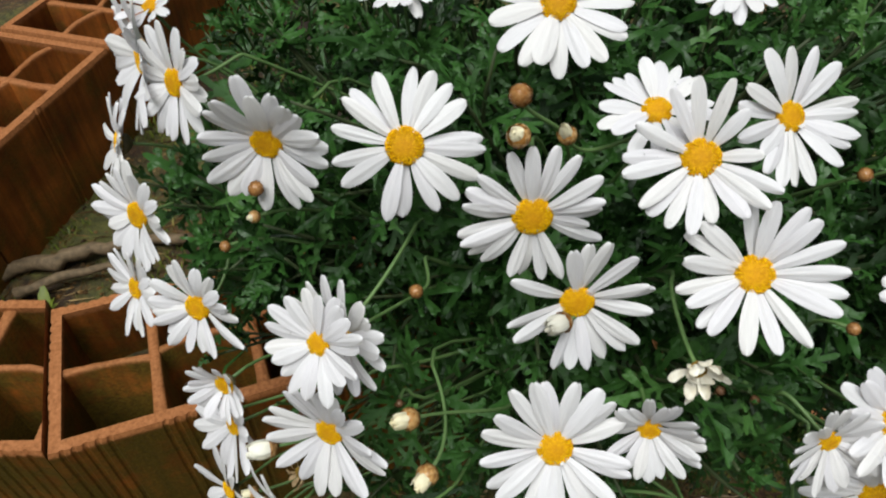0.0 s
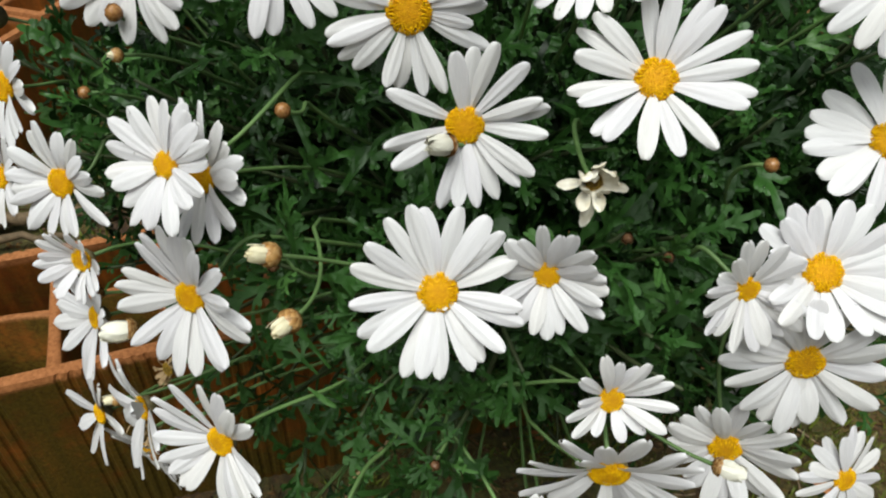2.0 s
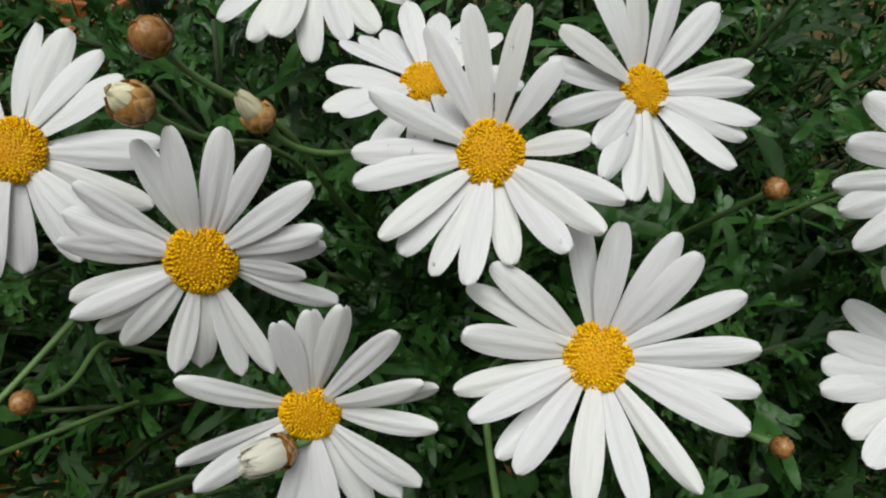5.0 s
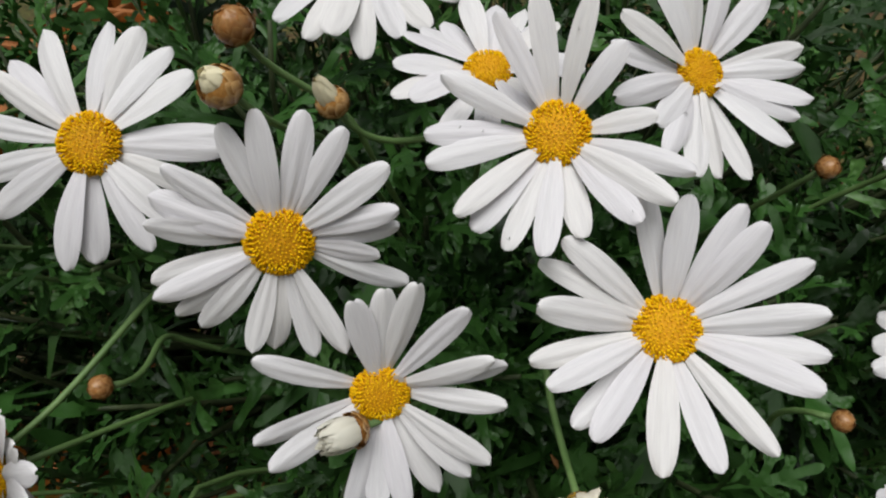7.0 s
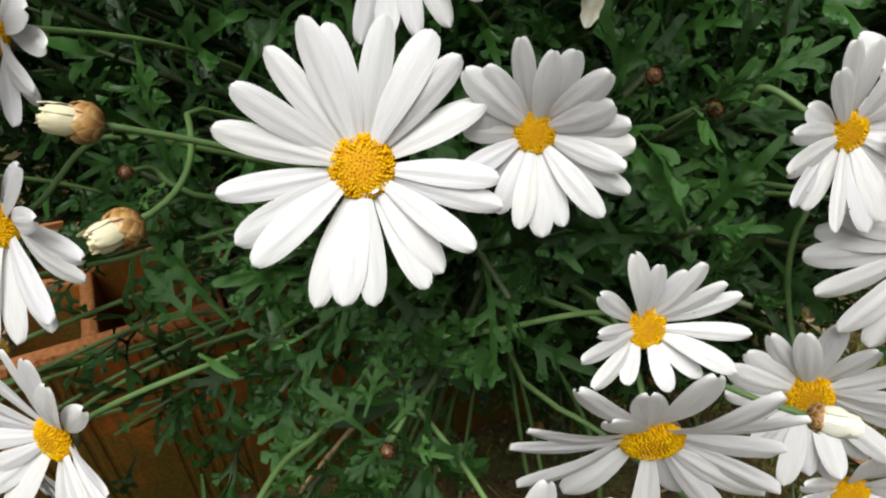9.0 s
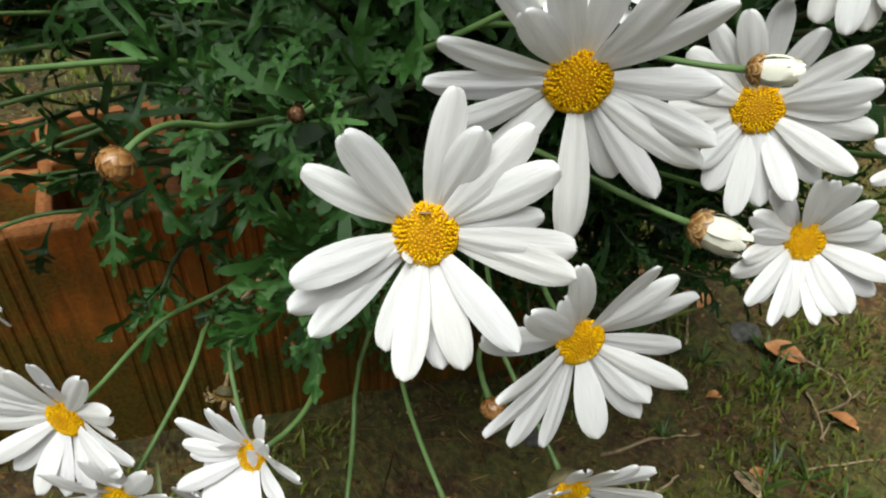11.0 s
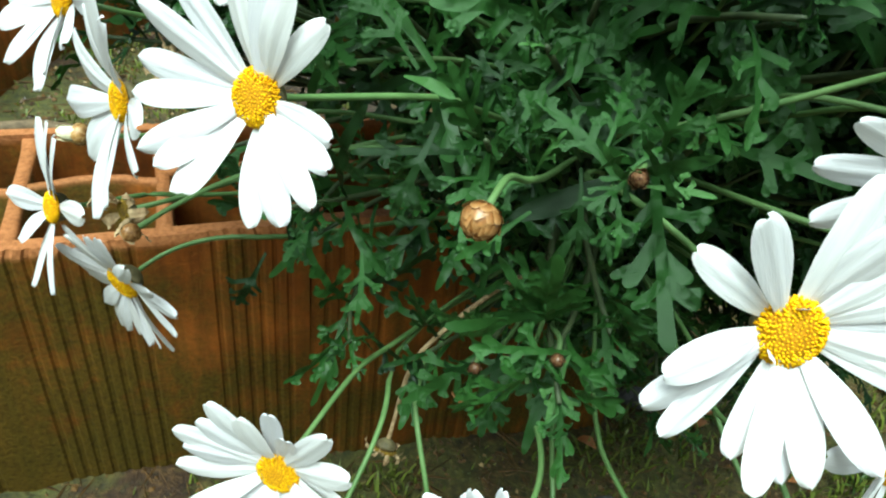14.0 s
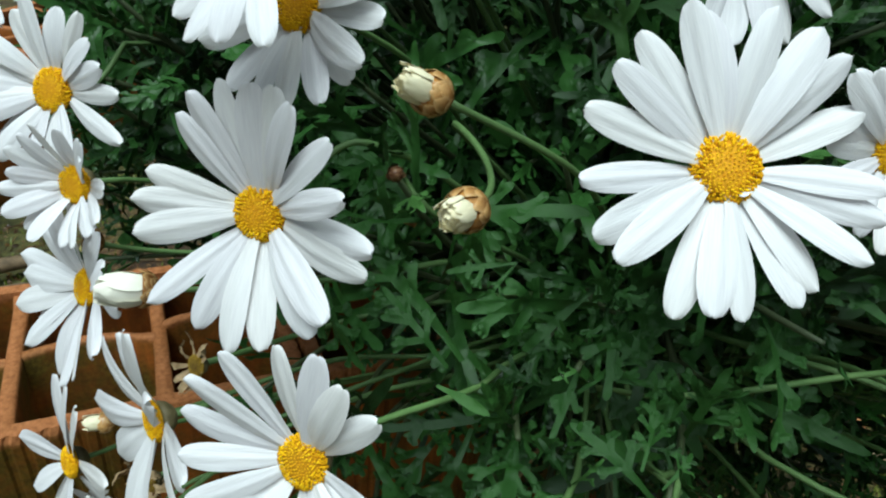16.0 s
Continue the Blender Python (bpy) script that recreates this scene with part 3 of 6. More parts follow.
FLOWER_COUNT = [0]
FLOWERS = []


def drop_mesh():
    """A flat round drop of water, 1 in radius."""
    verts, faces = [(0, 0, 0.75)], []
    for i, (rr, z) in enumerate(((0.5, 0.62), (0.85, 0.3), (1.0, -0.1), (0.7, -0.45))):
        verts += [(rr * math.cos(0.628 * k), rr * math.sin(0.628 * k), z) for k in range(10)]
    faces += [(0, 1 + k, 1 + (k + 1) % 10) for k in range(10)]
    for i in range(3):
        faces += [(1 + i * 10 + k, 11 + i * 10 + k, 11 + i * 10 + (k + 1) % 10, 1 + i * 10 + (k + 1) % 10) for k in range(10)]
    faces.append(tuple(31 + k for k in range(10))[::-1])
    return mesh_of("water_drop", verts, faces, WATER)


DROP = drop_mesh()


def daisy(x, y, z, nx, ny, nz, size, cone, azimuths, label="", lengths=(), disc=1.0, stem=0.095, target=None, curls=(), drops=0, pollen=None, broad=0.95):
    """One flower head. size: petal tip to centre; cone: degrees by which petals rise (+) or hang back (-); azimuths: where petals point, degrees from the head's own x."""
    FLOWER_COUNT[0] += 1
    seed = FLOWER_COUNT[0]
    r = random.Random(seed * 7 + 1)
    axis = Vector((nx, ny, nz)).normalized()
    turn = frame_to(axis).to_4x4()
    head = Matrix.Translation((x, y, z)) @ turn
    FLOWERS.append((Vector((x, y, z)), axis, size))
    top = link_mesh("daisy", DISCS[seed % 4], plant)
    top.matrix_basis = head @ Matrix.Scale(disc, 4)
    tagged(top, label or "open white daisy with a yellow centre")
    cup = link_mesh("calyx", CUPS[seed % 2], top)
    cup.matrix_basis = Matrix.Translation((0, 0, -0.0008))
    root = DISC_R * disc * 0.72
    for i, a in enumerate(azimuths):
        long = (lengths[i] if i < len(lengths) else r.uniform(0.93, 1.04)) * size - root
        lift = cone + r.uniform(-5, 5) + (2.5 if i % 2 else -2.5)
        wide = r.uniform(0.9, 1.1) * (size - root) * broad
        m = pose(0, 0, -0.0004 + 0.0007 * (i % 3), 0, 0, a) @ Matrix.Translation((root, 0, 0)) @ pose(0, 0, 0, r.uniform(-14, 14), -lift, 0) @ Matrix.Diagonal((long, wide, long, 1))
        ob = link_mesh("petal", PETALS[r.randrange(len(PETALS))], top)
        ob.matrix_basis = Matrix.Scale(1 / disc, 4) @ m
    for a, share, lift in curls:
        m = pose(0, 0, 0.001, 0, 0, a) @ Matrix.Translation((root, 0, 0)) @ pose(0, 0, 0, 0, -lift, 0) @ Matrix.Diagonal((size * share, size * min(0.75, share * 3.2), size * share, 1))
        ob = link_mesh("petal", PETALS[r.randrange(len(PETALS))], top)
        ob.matrix_basis = Matrix.Scale(1 / disc, 4) @ m
    for q in range(drops):
        a = azimuths[r.randrange(len(azimuths))]
        out_r = size * r.uniform(0.45, 0.9)
        ob = link_mesh("water_drop", DROP, top)
        big = r.uniform(0.00018, 0.00038)
        ob.matrix_basis = Matrix.Scale(1 / disc, 4) @ pose(0, 0, 0, 0, 0, a) @ Matrix.Translation((out_r, r.uniform(-0.001, 0.001), (out_r - root) * math.tan(radians(cone)) + 0.0009)) @ Matrix.Scale(big, 4)
    if pollen is not None:
        vs, fs = [], []
        pollen = min(azimuths, key=lambda v: abs(v - pollen)) + 1
        for q in range(90):
            a, out_r = radians(pollen + r.gauss(0, 3)), DISC_R * disc * (1.05 + abs(r.gauss(0, 0.45)))
            c, g = Vector((math.cos(a) * out_r, math.sin(a) * out_r, (out_r - root) * math.tan(radians(cone)) + 0.0004)), r.uniform(0.00012, 0.0003)
            o = len(vs)
            vs += [c + Vector(v) * g for v in ((1, 0, 0), (-0.5, 0.8, 0), (-0.5, -0.8, 0), (0, 0, 1.2))]
            fs += [(o, o + 1, o + 3), (o + 1, o + 2, o + 3), (o + 2, o, o + 3)]
        ob = link_mesh("pollen", mesh_of("pollen", vs, fs, DISC), top)
        ob.matrix_basis = Matrix.Scale(1 / disc, 4)
        tagged(ob, "yellow-brown pollen spilt on a petal")
    back = Vector((x, y, z)) - axis * 0.0050 * disc
    pts, radii = peduncle(back, axis, seed, stem, 0.00064, target)
    inv = (head @ Matrix.Scale(disc, 4)).inverted()
    vs, fs = tube([inv @ p for p in pts], [q / disc for q in radii], 7)
    link_mesh("stem", mesh_of("stem", vs, fs, STEM), top)
    return top


def leaf_mesh(seed, plain=False):
    """A lobed leaf along x, 1 long: a strap-like stalk widening to a blade cut into a few blunt forward-pointing lobes."""
    r = random.Random(seed)
    verts, edges, ribs = [], [], []

    def strap(x0, y0, ang, long, widths):
        """Adds the closed outline of one lobe with a short point."""
        o = len(verts)
        ca, sa = math.cos(ang), math.sin(ang)
        left, right = [], []
        for t, half in widths:
            left.append((x0 + ca * long * t - sa * half, y0 + sa * long * t + ca * half))
            right.append((x0 + ca * long * t + sa * half, y0 + sa * long * t - ca * half))
        ring = left + [(x0 + ca * long, y0 + sa * long)] + right[::-1]
        verts.extend(Vector(q) for q in ring)
        edges.append(list(range(o, o + len(ring)))[::-1])
        for t in (0.2, 0.45, 0.7, 0.88):
            ribs.append(Vector((x0 + ca * long * t, y0 + sa * long * t)))

    def blunt(w0, w1):
        return [(0.0, w0), (0.40, (w0 + w1) * 0.48), (0.72, w1), (0.88, w1 * 0.92), (0.97, w1 * 0.5)]
    if plain:
        strap(0, 0, 0, 1.0, [(0.0, 0.022), (0.25, 0.04), (0.5, 0.075), (0.75, 0.085), (0.92, 0.05)])
    else:
        wide = r.uniform(0.75, 1.2)
        strap(0, 0, 0, 1.0, [(0.0, 0.018), (0.2, 0.024), (0.42, 0.034 * wide), (0.66, 0.040 * wide), (0.86, 0.036 * wide), (0.95, 0.032), (0.985, 0.018)])
        pairs = r.choice((2, 3, 3))
        start = r.uniform(0.36, 0.5) if pairs == 2 else r.uniform(0.28, 0.38)
        for k in range(pairs):
            x0 = start + 0.20 * k
            for sgn in (-1, 1):
                if r.random() < 0.12:
                    continue
                long = (0.30, 0.26, 0.17)[k + 3 - pairs if k else 0] * r.uniform(0.7, 1.2)
                ang = sgn * radians(r.uniform(36, 60) - 5 * k)
                xs = x0 + r.uniform(-0.06, 0.06)
                strap(xs, 0, ang, long, blunt(0.032, r.uniform(0.028, 0.036)))
                if r.random() < 0.75:
                    f = r.uniform(0.5, 0.65)
                    strap(xs + math.cos(ang) * long * f, math.sin(ang) * long * f, ang + sgn * radians(r.uniform(28, 42)), long * 0.45, blunt(0.022, 0.025))
                if r.random() < 0.5:
                    f = r.uniform(0.55, 0.7)
                    strap(xs + math.cos(ang) * long * f, math.sin(ang) * long * f, ang - sgn * radians(r.uniform(28, 40)), long * 0.38, blunt(0.020, 0.023))
    co, _, tris, _, _, _ = geometry.delaunay_2d_cdt(verts + ribs, [], edges, 1, 1e-4)
    arch, bow, lift = r.uniform(-0.04, 0.30), r.uniform(-0.14, 0.14), r.uniform(-0.1, 0.6)
    roll = r.uniform(-0.4, 0.4)
    out = []
    for q in co:
        x, y = q.x, q.y
        z = 0.14 * math.sin(x * 2.2) - arch * x * x + lift * abs(y) * (0.6 + 0.4 * x) + roll * y * x + 0.07 * noise.noise(Vector((x * 6, y * 6, seed))) - 0.9 * y * y
        if any((q - v).length < 1e-3 for v in ribs):
            z -= 0.018
        out.append((x, y + bow * x * x, z))
    return mesh_of("leaf", out, [tuple(t) for t in tris], LEAF)


LEAVES = [leaf_mesh(100 + i) for i in range(14)] + [leaf_mesh(120, True), leaf_mesh(121, True)]

WITHERED = [LEAVES[14].copy(), LEAVES[15].copy()]
for me in WITHERED:
    me.materials[0] = DEADLEAF


def bush_allows(p):
    """The outline of the bush: its skirt hangs lowest in the middle and draws back to the sides."""
    low = 0.168 + max(0.0, 0.012 - p.x) * 1.15 + max(0.0, p.x - 0.09) * 0.85
    if p.y > -0.10 and p.x > 0.03:
        low = 0.105 + max(0.0, p.x - 0.16) * 0.9
    edge = -0.060 - max(0.0, p.z - 0.275) * 0.85 - max(0.0, p.y + 0.12) * 0.4
    wave = 0.016 * noise.noise(Vector((p.x * 22, p.y * 22, p.z * 22)))
    return p.z + wave > low and p.x + wave > edge


def thickness(p):
    """How full the bush is: a dense canopy, hollow beneath it, with a thin open skirt at the front."""
    if p.x > -0.015:
        under = 1 - smooth_step(0.235, 0.262, p.z)
        skirt = 1 - smooth_step(-0.165, -0.15, p.y)
        deep = smooth_step(-0.115, -0.085, p.y)
        full = skirt * (0.30 - 0.20 * smooth_step(0.03, 0.05, p.x)) + (1 - skirt) * (0.03 + 0.97 * deep)
        brow = (1 - smooth_step(0.03, 0.045, p.x)) * (1 - smooth_step(0.295, 0.315, p.z)) * (1 - smooth_step(-0.16, -0.14, p.y))
        hollow = smooth_step(0.012, 0.042, p.x) * (1 - smooth_step(0.268, 0.302, p.z)) * (1 - smooth_step(-0.12, -0.08, p.y))
        return (1 - under * (1 - full)) * (1 - 0.9 * hollow) * (1 - 0.6 * brow)
    return 1 - 0.5 * (1 - smooth_step(-0.10, -0.03, p.y)) * (1 - smooth_step(0.25, 0.29, p.z))


NEAR_LEAVES = [((-0.0253, -0.1849, 0.2618), (-0.0236, -0.1949, 0.2494), 0),
               ((0.0230, -0.1893, 0.2425), (0.0173, -0.2019, 0.2332), 0),
               ((0.0230, -0.1893, 0.2425), (0.0004, -0.1951, 0.2469), 0),
               ((0.0231, -0.1892, 0.2410), (0.0076, -0.1949, 0.2377), 0),
               ((0.0071, -0.1900, 0.2786), (-0.0054, -0.1966, 0.2683), 0),
               ((0.0178, -0.1901, 0.2818), (0.0222, -0.2001, 0.2755), 0),
               ((-0.0499, -0.1679, 0.2454), (-0.0557, -0.1720, 0.2290), 0),
               ((-0.0276, -0.1686, 0.2222), (-0.0325, -0.1766, 0.2185), 0),
               ((0.0184, -0.1981, 0.2913), (0.0207, -0.2062, 0.2808), 0),
               ((0.0227, -0.1981, 0.2909), (0.0335, -0.2049, 0.2943), 0),
               ((0.0188, -0.1981, 0.2918), (0.0058, -0.1881, 0.3025), 0),
               ((0.0209, -0.1961, 0.2923), (0.0284, -0.1899, 0.2955), 0),
               ((-0.0125, -0.1818, 0.2909), (-0.0184, -0.1873, 0.2712), 0),
               ((-0.0198, -0.1777, 0.2978), (-0.0095, -0.1840, 0.2983), 1),
               ((-0.0174, -0.1718, 0.2973), (-0.0324, -0.1648, 0.3102), 0),
               ((0.0165, -0.1951, 0.2958), (0.0214, -0.1829, 0.3039), 0),
               ((-0.0140, -0.1680, 0.2960), (-0.0310, -0.1500, 0.3120), 0),
               ((-0.0050, -0.1620, 0.3170), (-0.0190, -0.1630, 0.3150), 0),
               ((-0.0050, -0.1620, 0.3170), (-0.0110, -0.1640, 0.3090), 0),
               ((0.0110, -0.1650, 0.3140), (-0.0050, -0.1700, 0.3210), 0),
               ((0.0110, -0.1650, 0.3140), (-0.0030, -0.1700, 0.3010), 0),
               ((0.0120, -0.1650, 0.3150), (0.0180, -0.1780, 0.3170), 0),
               ((0.0100, -0.1650, 0.3150), (0.0080, -0.1740, 0.3270), 0),
               ((0.0130, -0.1660, 0.3140), (0.0140, -0.1740, 0.3020), 0),
               ((0.0140, -0.1650, 0.3150), (0.0150, -0.1720, 0.3280), 0),
               ((0.0080, -0.1780, 0.2980), (0.0220, -0.1770, 0.3130), 0),
               ((0.0120, -0.1780, 0.3020), (0.0270, -0.1800, 0.3010), 0),
               ((0.0150, -0.1870, 0.2890), (0.0060, -0.1870, 0.3010), 0),
               ((0.0150, -0.1880, 0.2880), (0.0180, -0.1950, 0.2730), 0),
               ((0.0060, -0.1920, 0.2870), (-0.0010, -0.1930, 0.2990), 0),
               ((0.0060, -0.1930, 0.2870), (-0.0050, -0.1900, 0.2770), 0),
               ((0.0060, -0.1930, 0.2870), (-0.0030, -0.1940, 0.2850), 0),
               ((0.0060, -0.1920, 0.2880), (0.0080, -0.1960, 0.2980), 0),
               ((0.0210, -0.1830, 0.2910), (0.0210, -0.1810, 0.3070), 0),
               ((0.0210, -0.1830, 0.2910), (0.0290, -0.1820, 0.3000), 0),
               ((0.0210, -0.1840, 0.2910), (0.0300, -0.1890, 0.2930), 0),
               ((0.0300, -0.1780, 0.2990), (0.0460, -0.1820, 0.2890), 0),
               ((0.0030, -0.1750, 0.2960), (-0.0090, -0.1770, 0.3020), 0),
               ((0.0050, -0.1870, 0.2900), (0.0050, -0.1890, 0.3030), 0)]

TIPS = [(0.0192, -0.1936, 0.2439), (0.0725, -0.1673, 0.3569), (-0.0302, -0.1599, 0.3338), (0.0212, -0.2024, 0.2946), (0.0552, -0.1709, 0.3150),
        (0.0137, -0.1793, 0.3176), (0.0036, -0.1814, 0.2270), (0.0871, -0.1652, 0.3485), (0.0196, -0.2052, 0.2417), (-0.0454, -0.1630, 0.2557), (-0.0631, -0.1474, 0.2622)]

# shoots of the shaded inside and of the flank over the bricks
rs = random.Random(41)
INNER = [(rs.uniform(0.02, 0.22), rs.uniform(-0.09, 0.03), rs.uniform(0.15, 0.335)) for _ in range(420)]
INNER += [(rs.uniform(0.03, 0.20), rs.uniform(-0.135, -0.06), rs.uniform(0.310, 0.365)) for _ in range(150)]
INNER += [(rs.uniform(-0.135, -0.075), rs.uniform(-0.10, 0.02), rs.uniform(0.265, 0.345)) for _ in range(75)]


def over_flower(q):
    """Whether a leaf there would lie on the face of an open flower."""
    for c, axis, size in FLOWERS:
        d = q - c
        if d.length_squared < 0.0016:
            h = d.dot(axis)
            if h > -0.003 and (d - axis * h).length < size * 1.05 + h * 0.3:
                return True
    return False


def build_foliage():
    r = random.Random(5)
    leaves, stems_v, stems_f = [], [], []
    shoots = 2900
    for i in range(-len(TIPS) - len(INNER), shoots):
        # even spread over the bush, denser to its skin
        zc = 1 - 2 * (max(i, 0) + 0.5) / shoots
        w = i * 2.39996
        ring = math.sqrt(1 - zc * zc)
        d = Vector((ring * math.cos(w), ring * math.sin(w), zc))
        d = (d + Vector((r.uniform(-1, 1), r.uniform(-1, 1), r.uniform(-1, 1))) * 0.08).normalized()
        if d.y > 0.88:
            continue
        deep = 1.0 - 0.55 * r.random() ** 1.2
        bulge = 1 + 0.11 * noise.noise(d * 3.4)
        p = CENTRE + Vector((d.x * REACH.x, d.y * REACH.y, d.z * REACH.z)) * deep * bulge * 0.95
        if i < 0:
            p, deep = Vector((TIPS + INNER)[-1 - i]) + Vector((0, 0.004, -0.002)), 1.02 if -1 - i < len(TIPS) else 0.4
            d = (p - CENTRE).normalized()
        elif not bush_allows(p) or r.random() > thickness(p):
            continue
        out = Vector((d.x / REACH.x, d.y / REACH.y, d.z / REACH.z)).normalized()
        grow = (out * 1.0 + Vector((0, -0.15, 0.30)) + Vector((r.uniform(-1, 1), r.uniform(-1, 1), r.uniform(-1, 1))) * 0.45).normalized()
        f = frame_to(grow)
        count = r.randint(5, 8)
        spin = r.uniform(0, 6.28)
        young = r.random() < 0.12 and i >= 0
        for k in range(count):
            az = spin + k * 2.39996
            back = 0.003 + 0.0045 * k
            open_ = radians(16 + 10 * k + r.uniform(-9, 9))
            tip = f @ Vector((math.cos(az) * math.sin(open_), math.sin(az) * math.sin(open_), math.cos(open_)))
            side = grow.cross(tip)
            if side.length < 1e-3:
                continue
            side.normalize()
            up = tip.cross(side)
            if up.dot(grow) < 0:
                up, side = -up, -side
            side = up.cross(tip)
            long = r.uniform(0.024, 0.041) * (0.5 + 0.125 * min(k, 4)) * (0.7 if young else 1)
            base = p - grow * back
            m = Matrix((tip, side, up)).transposed().to_4x4()
            m.translation = base
            if any(over_flower(base + tip * long * f) for f in (0.0, 0.5, 1.0)):
                continue
            leaves.append((m @ Matrix.Diagonal((long, long * r.uniform(0.85, 1.1), long, 1)), r.randrange(14) if r.random() < 0.975 else r.randint(14, 15), deep * bulge, d))
        inward = (CENTRE - p).normalized()
        pts = [p + grow * 0.001, p - grow * 0.018, p - grow * 0.034 + inward * 0.006, p - grow * 0.045 + inward * 0.03, p - grow * 0.045 + inward * 0.09 + Vector((0, 0, 0.01))]
        vs, fs = tube(pts, [0.0006, 0.0008, 0.0010, 0.0011, 0.0013], 5)
        o = len(stems_v)
        stems_v += vs
        stems_f += [tuple(o + q for q in face) for face in fs]
    link_mesh("branch", mesh_of("branch", stems_v, stems_f, BRANCH), plant)
    # the sprays that stand out from the front
    for a, b, kind in NEAR_LEAVES:
        a, b = Vector(a), Vector(b)
        tip = (b - a).normalized()
        face = Vector((r.uniform(-0.3, 0.3), -0.75, 0.7))
        side = face.cross(tip).normalized()
        m = Matrix((tip, side, tip.cross(side))).transposed().to_4x4()
        m.translation = a
        long = (b - a).length
        leaves.append((m @ Matrix.Diagonal((long, long * r.uniform(1.0, 1.15), long, 1)), 14 if kind else r.randrange(14), 9.0, tip))
    # the leaves of the front skin one by one, the rest joined
    leaves.sort(key=lambda q: -(q[2] - 0.25 * q[3].y))
    for m, kind, _, _ in leaves[:300]:
        link_mesh("leaf", LEAVES[kind], plant).matrix_basis = m
    data = []
    for me in LEAVES:
        vs = np.ones((len(me.vertices), 4))
        co = np.empty(len(me.vertices) * 3)
        me.vertices.foreach_get("co", co)
        vs[:, :3] = co.reshape(-1, 3)
        data.append((vs, [tuple(q.vertices) for q in me.polygons]))
    verts, faces = [], []
    o = 0
    for m, kind, _, _ in leaves[300:]:
        vs, fs = data[kind]
        verts.append((vs @ np.array(m).T)[:, :3])
        faces += [tuple(o + q for q in face) for face in fs]
        o += len(vs)
    ob = link_mesh("foliage", mesh_of("foliage", np.concatenate(verts).tolist(), faces, LEAF), plant)
    tagged(ob, "mass of dark green lobed leaves", kind="stuff")
    # small drops of rain on the outer leaves
    dew = [tuple(v.co) for v in DROP.vertices], [tuple(q.vertices) for q in DROP.polygons]
    verts, faces = [], []
    for m, kind, _, d in leaves[:900]:
        if r.random() > 0.35 or m.to_3x3().col[2].normalized().z < 0.2:
            continue
        me = LEAVES[kind]
        q = me.polygons[r.randrange(len(me.polygons))]
        size = r.uniform(0.00022, 0.0005)
        up = (m.to_3x3() @ q.normal).normalized()
        up = up if up.z > 0 else -up
        at, f = m @ q.center + up * size * 0.4, frame_to(up)
        o = len(verts)
        verts += [at + f @ (Vector(v) * size) for v in dew[0]]
        faces += [tuple(o + k for k in face) for face in dew[1]]
    tagged(link_mesh("rain_drops", mesh_of("rain_drops", verts, faces, WATER), plant), "clear rain drops on the leaves", kind="stuff")
    # withered leaves caught inside
    for k in range(70):
        w, zc = r.uniform(0, 6.28), r.uniform(-0.3, 0.85)
        ring = math.sqrt(1 - zc * zc)
        d = Vector((ring * math.cos(w), ring * math.sin(w), zc))
        p = CENTRE + Vector((d.x * REACH.x, d.y * REACH.y, d.z * REACH.z)) * r.uniform(0.64, 0.80)
        if d.y > 0.3 or not bush_allows(p) or over_flower(p):
            continue
        long = r.uniform(0.009, 0.015)
        m = pose(p.x, p.y, p.z, r.uniform(0, 360), r.uniform(-60, 60), r.uniform(0, 360)) @ Matrix.Scale(long, 4)
        link_mesh("withered_leaf", WITHERED[k % 2], plant).matrix_basis = m
    # woody base
    for k in range(5):
        a = Vector((CENTRE.x - 0.05 + 0.015 * k, 0.205 + 0.012 * (k % 2), ground_height(CENTRE.x, 0.21) - 0.01))
        b = CENTRE + Vector((-0.08 + 0.04 * k, -0.05 + 0.02 * (k % 3), -0.04))
        vs, fs = tube(bezier(a, a + Vector((0, -0.01, 0.14)), b + Vector((0, 0.10, 0.035)), b, 8), [0.006 - 0.0004 * q for q in range(9)], 8)
        link_mesh("woody_stem", mesh_of("woody_stem", vs, fs, BARK), plant)

# ---- flower heads ----
daisy(0.0716, -0.1564, 0.4002, -0.19, -0.69, 0.69, 0.0236, 24.2,
      (0, 13, 35, 56, 67, 93, 108, 148, 161, 180, 203, 215, 234, 242, 271, 294, 315, 345), 'large white daisy with evenly spread petals',
      (1.03, 1.02, 1.02, 0.99, 0.99, 0.94, 1.01, 0.99, 1.01, 1.01, 1.01, 1.00, 0.96, 0.95, 1.00, 1.02, 1.04, 1.03), disc=0.99, broad=0.86)
daisy(0.0090, -0.1433, 0.4091, 0.04, -0.97, 0.26, 0.0215, 8,
      (5, 18, 35, 58, 74, 95, 112, 141, 157, 168, 197, 203, 215, 226, 253, 265, 283, 297, 337, 352), '',
      (0.93, 0.97, 1.05, 1.03, 1.03, 1.03, 0.98, 1.00, 0.98, 0.98, 1.04, 1.04, 1.02, 0.95, 0.92, 0.93, 1.02, 1.05, 1.07, 0.78), disc=1.04, broad=0.9)
daisy(0.0547, -0.1353, 0.4245, -0.27, -0.74, 0.62, 0.0223, 25.6,
      (18, 61, 86, 109, 128, 168, 193, 205, 233, 241, 260, 278, 295, 319, 335, 351), '',
      (0.75, 0.80, 1.03, 1.04, 0.99, 0.96, 1.01, 1.01, 1.02, 0.99, 0.99, 1.04, 0.86, 0.97, 1.04, 1.08), disc=0.98, drops=5, broad=0.9)
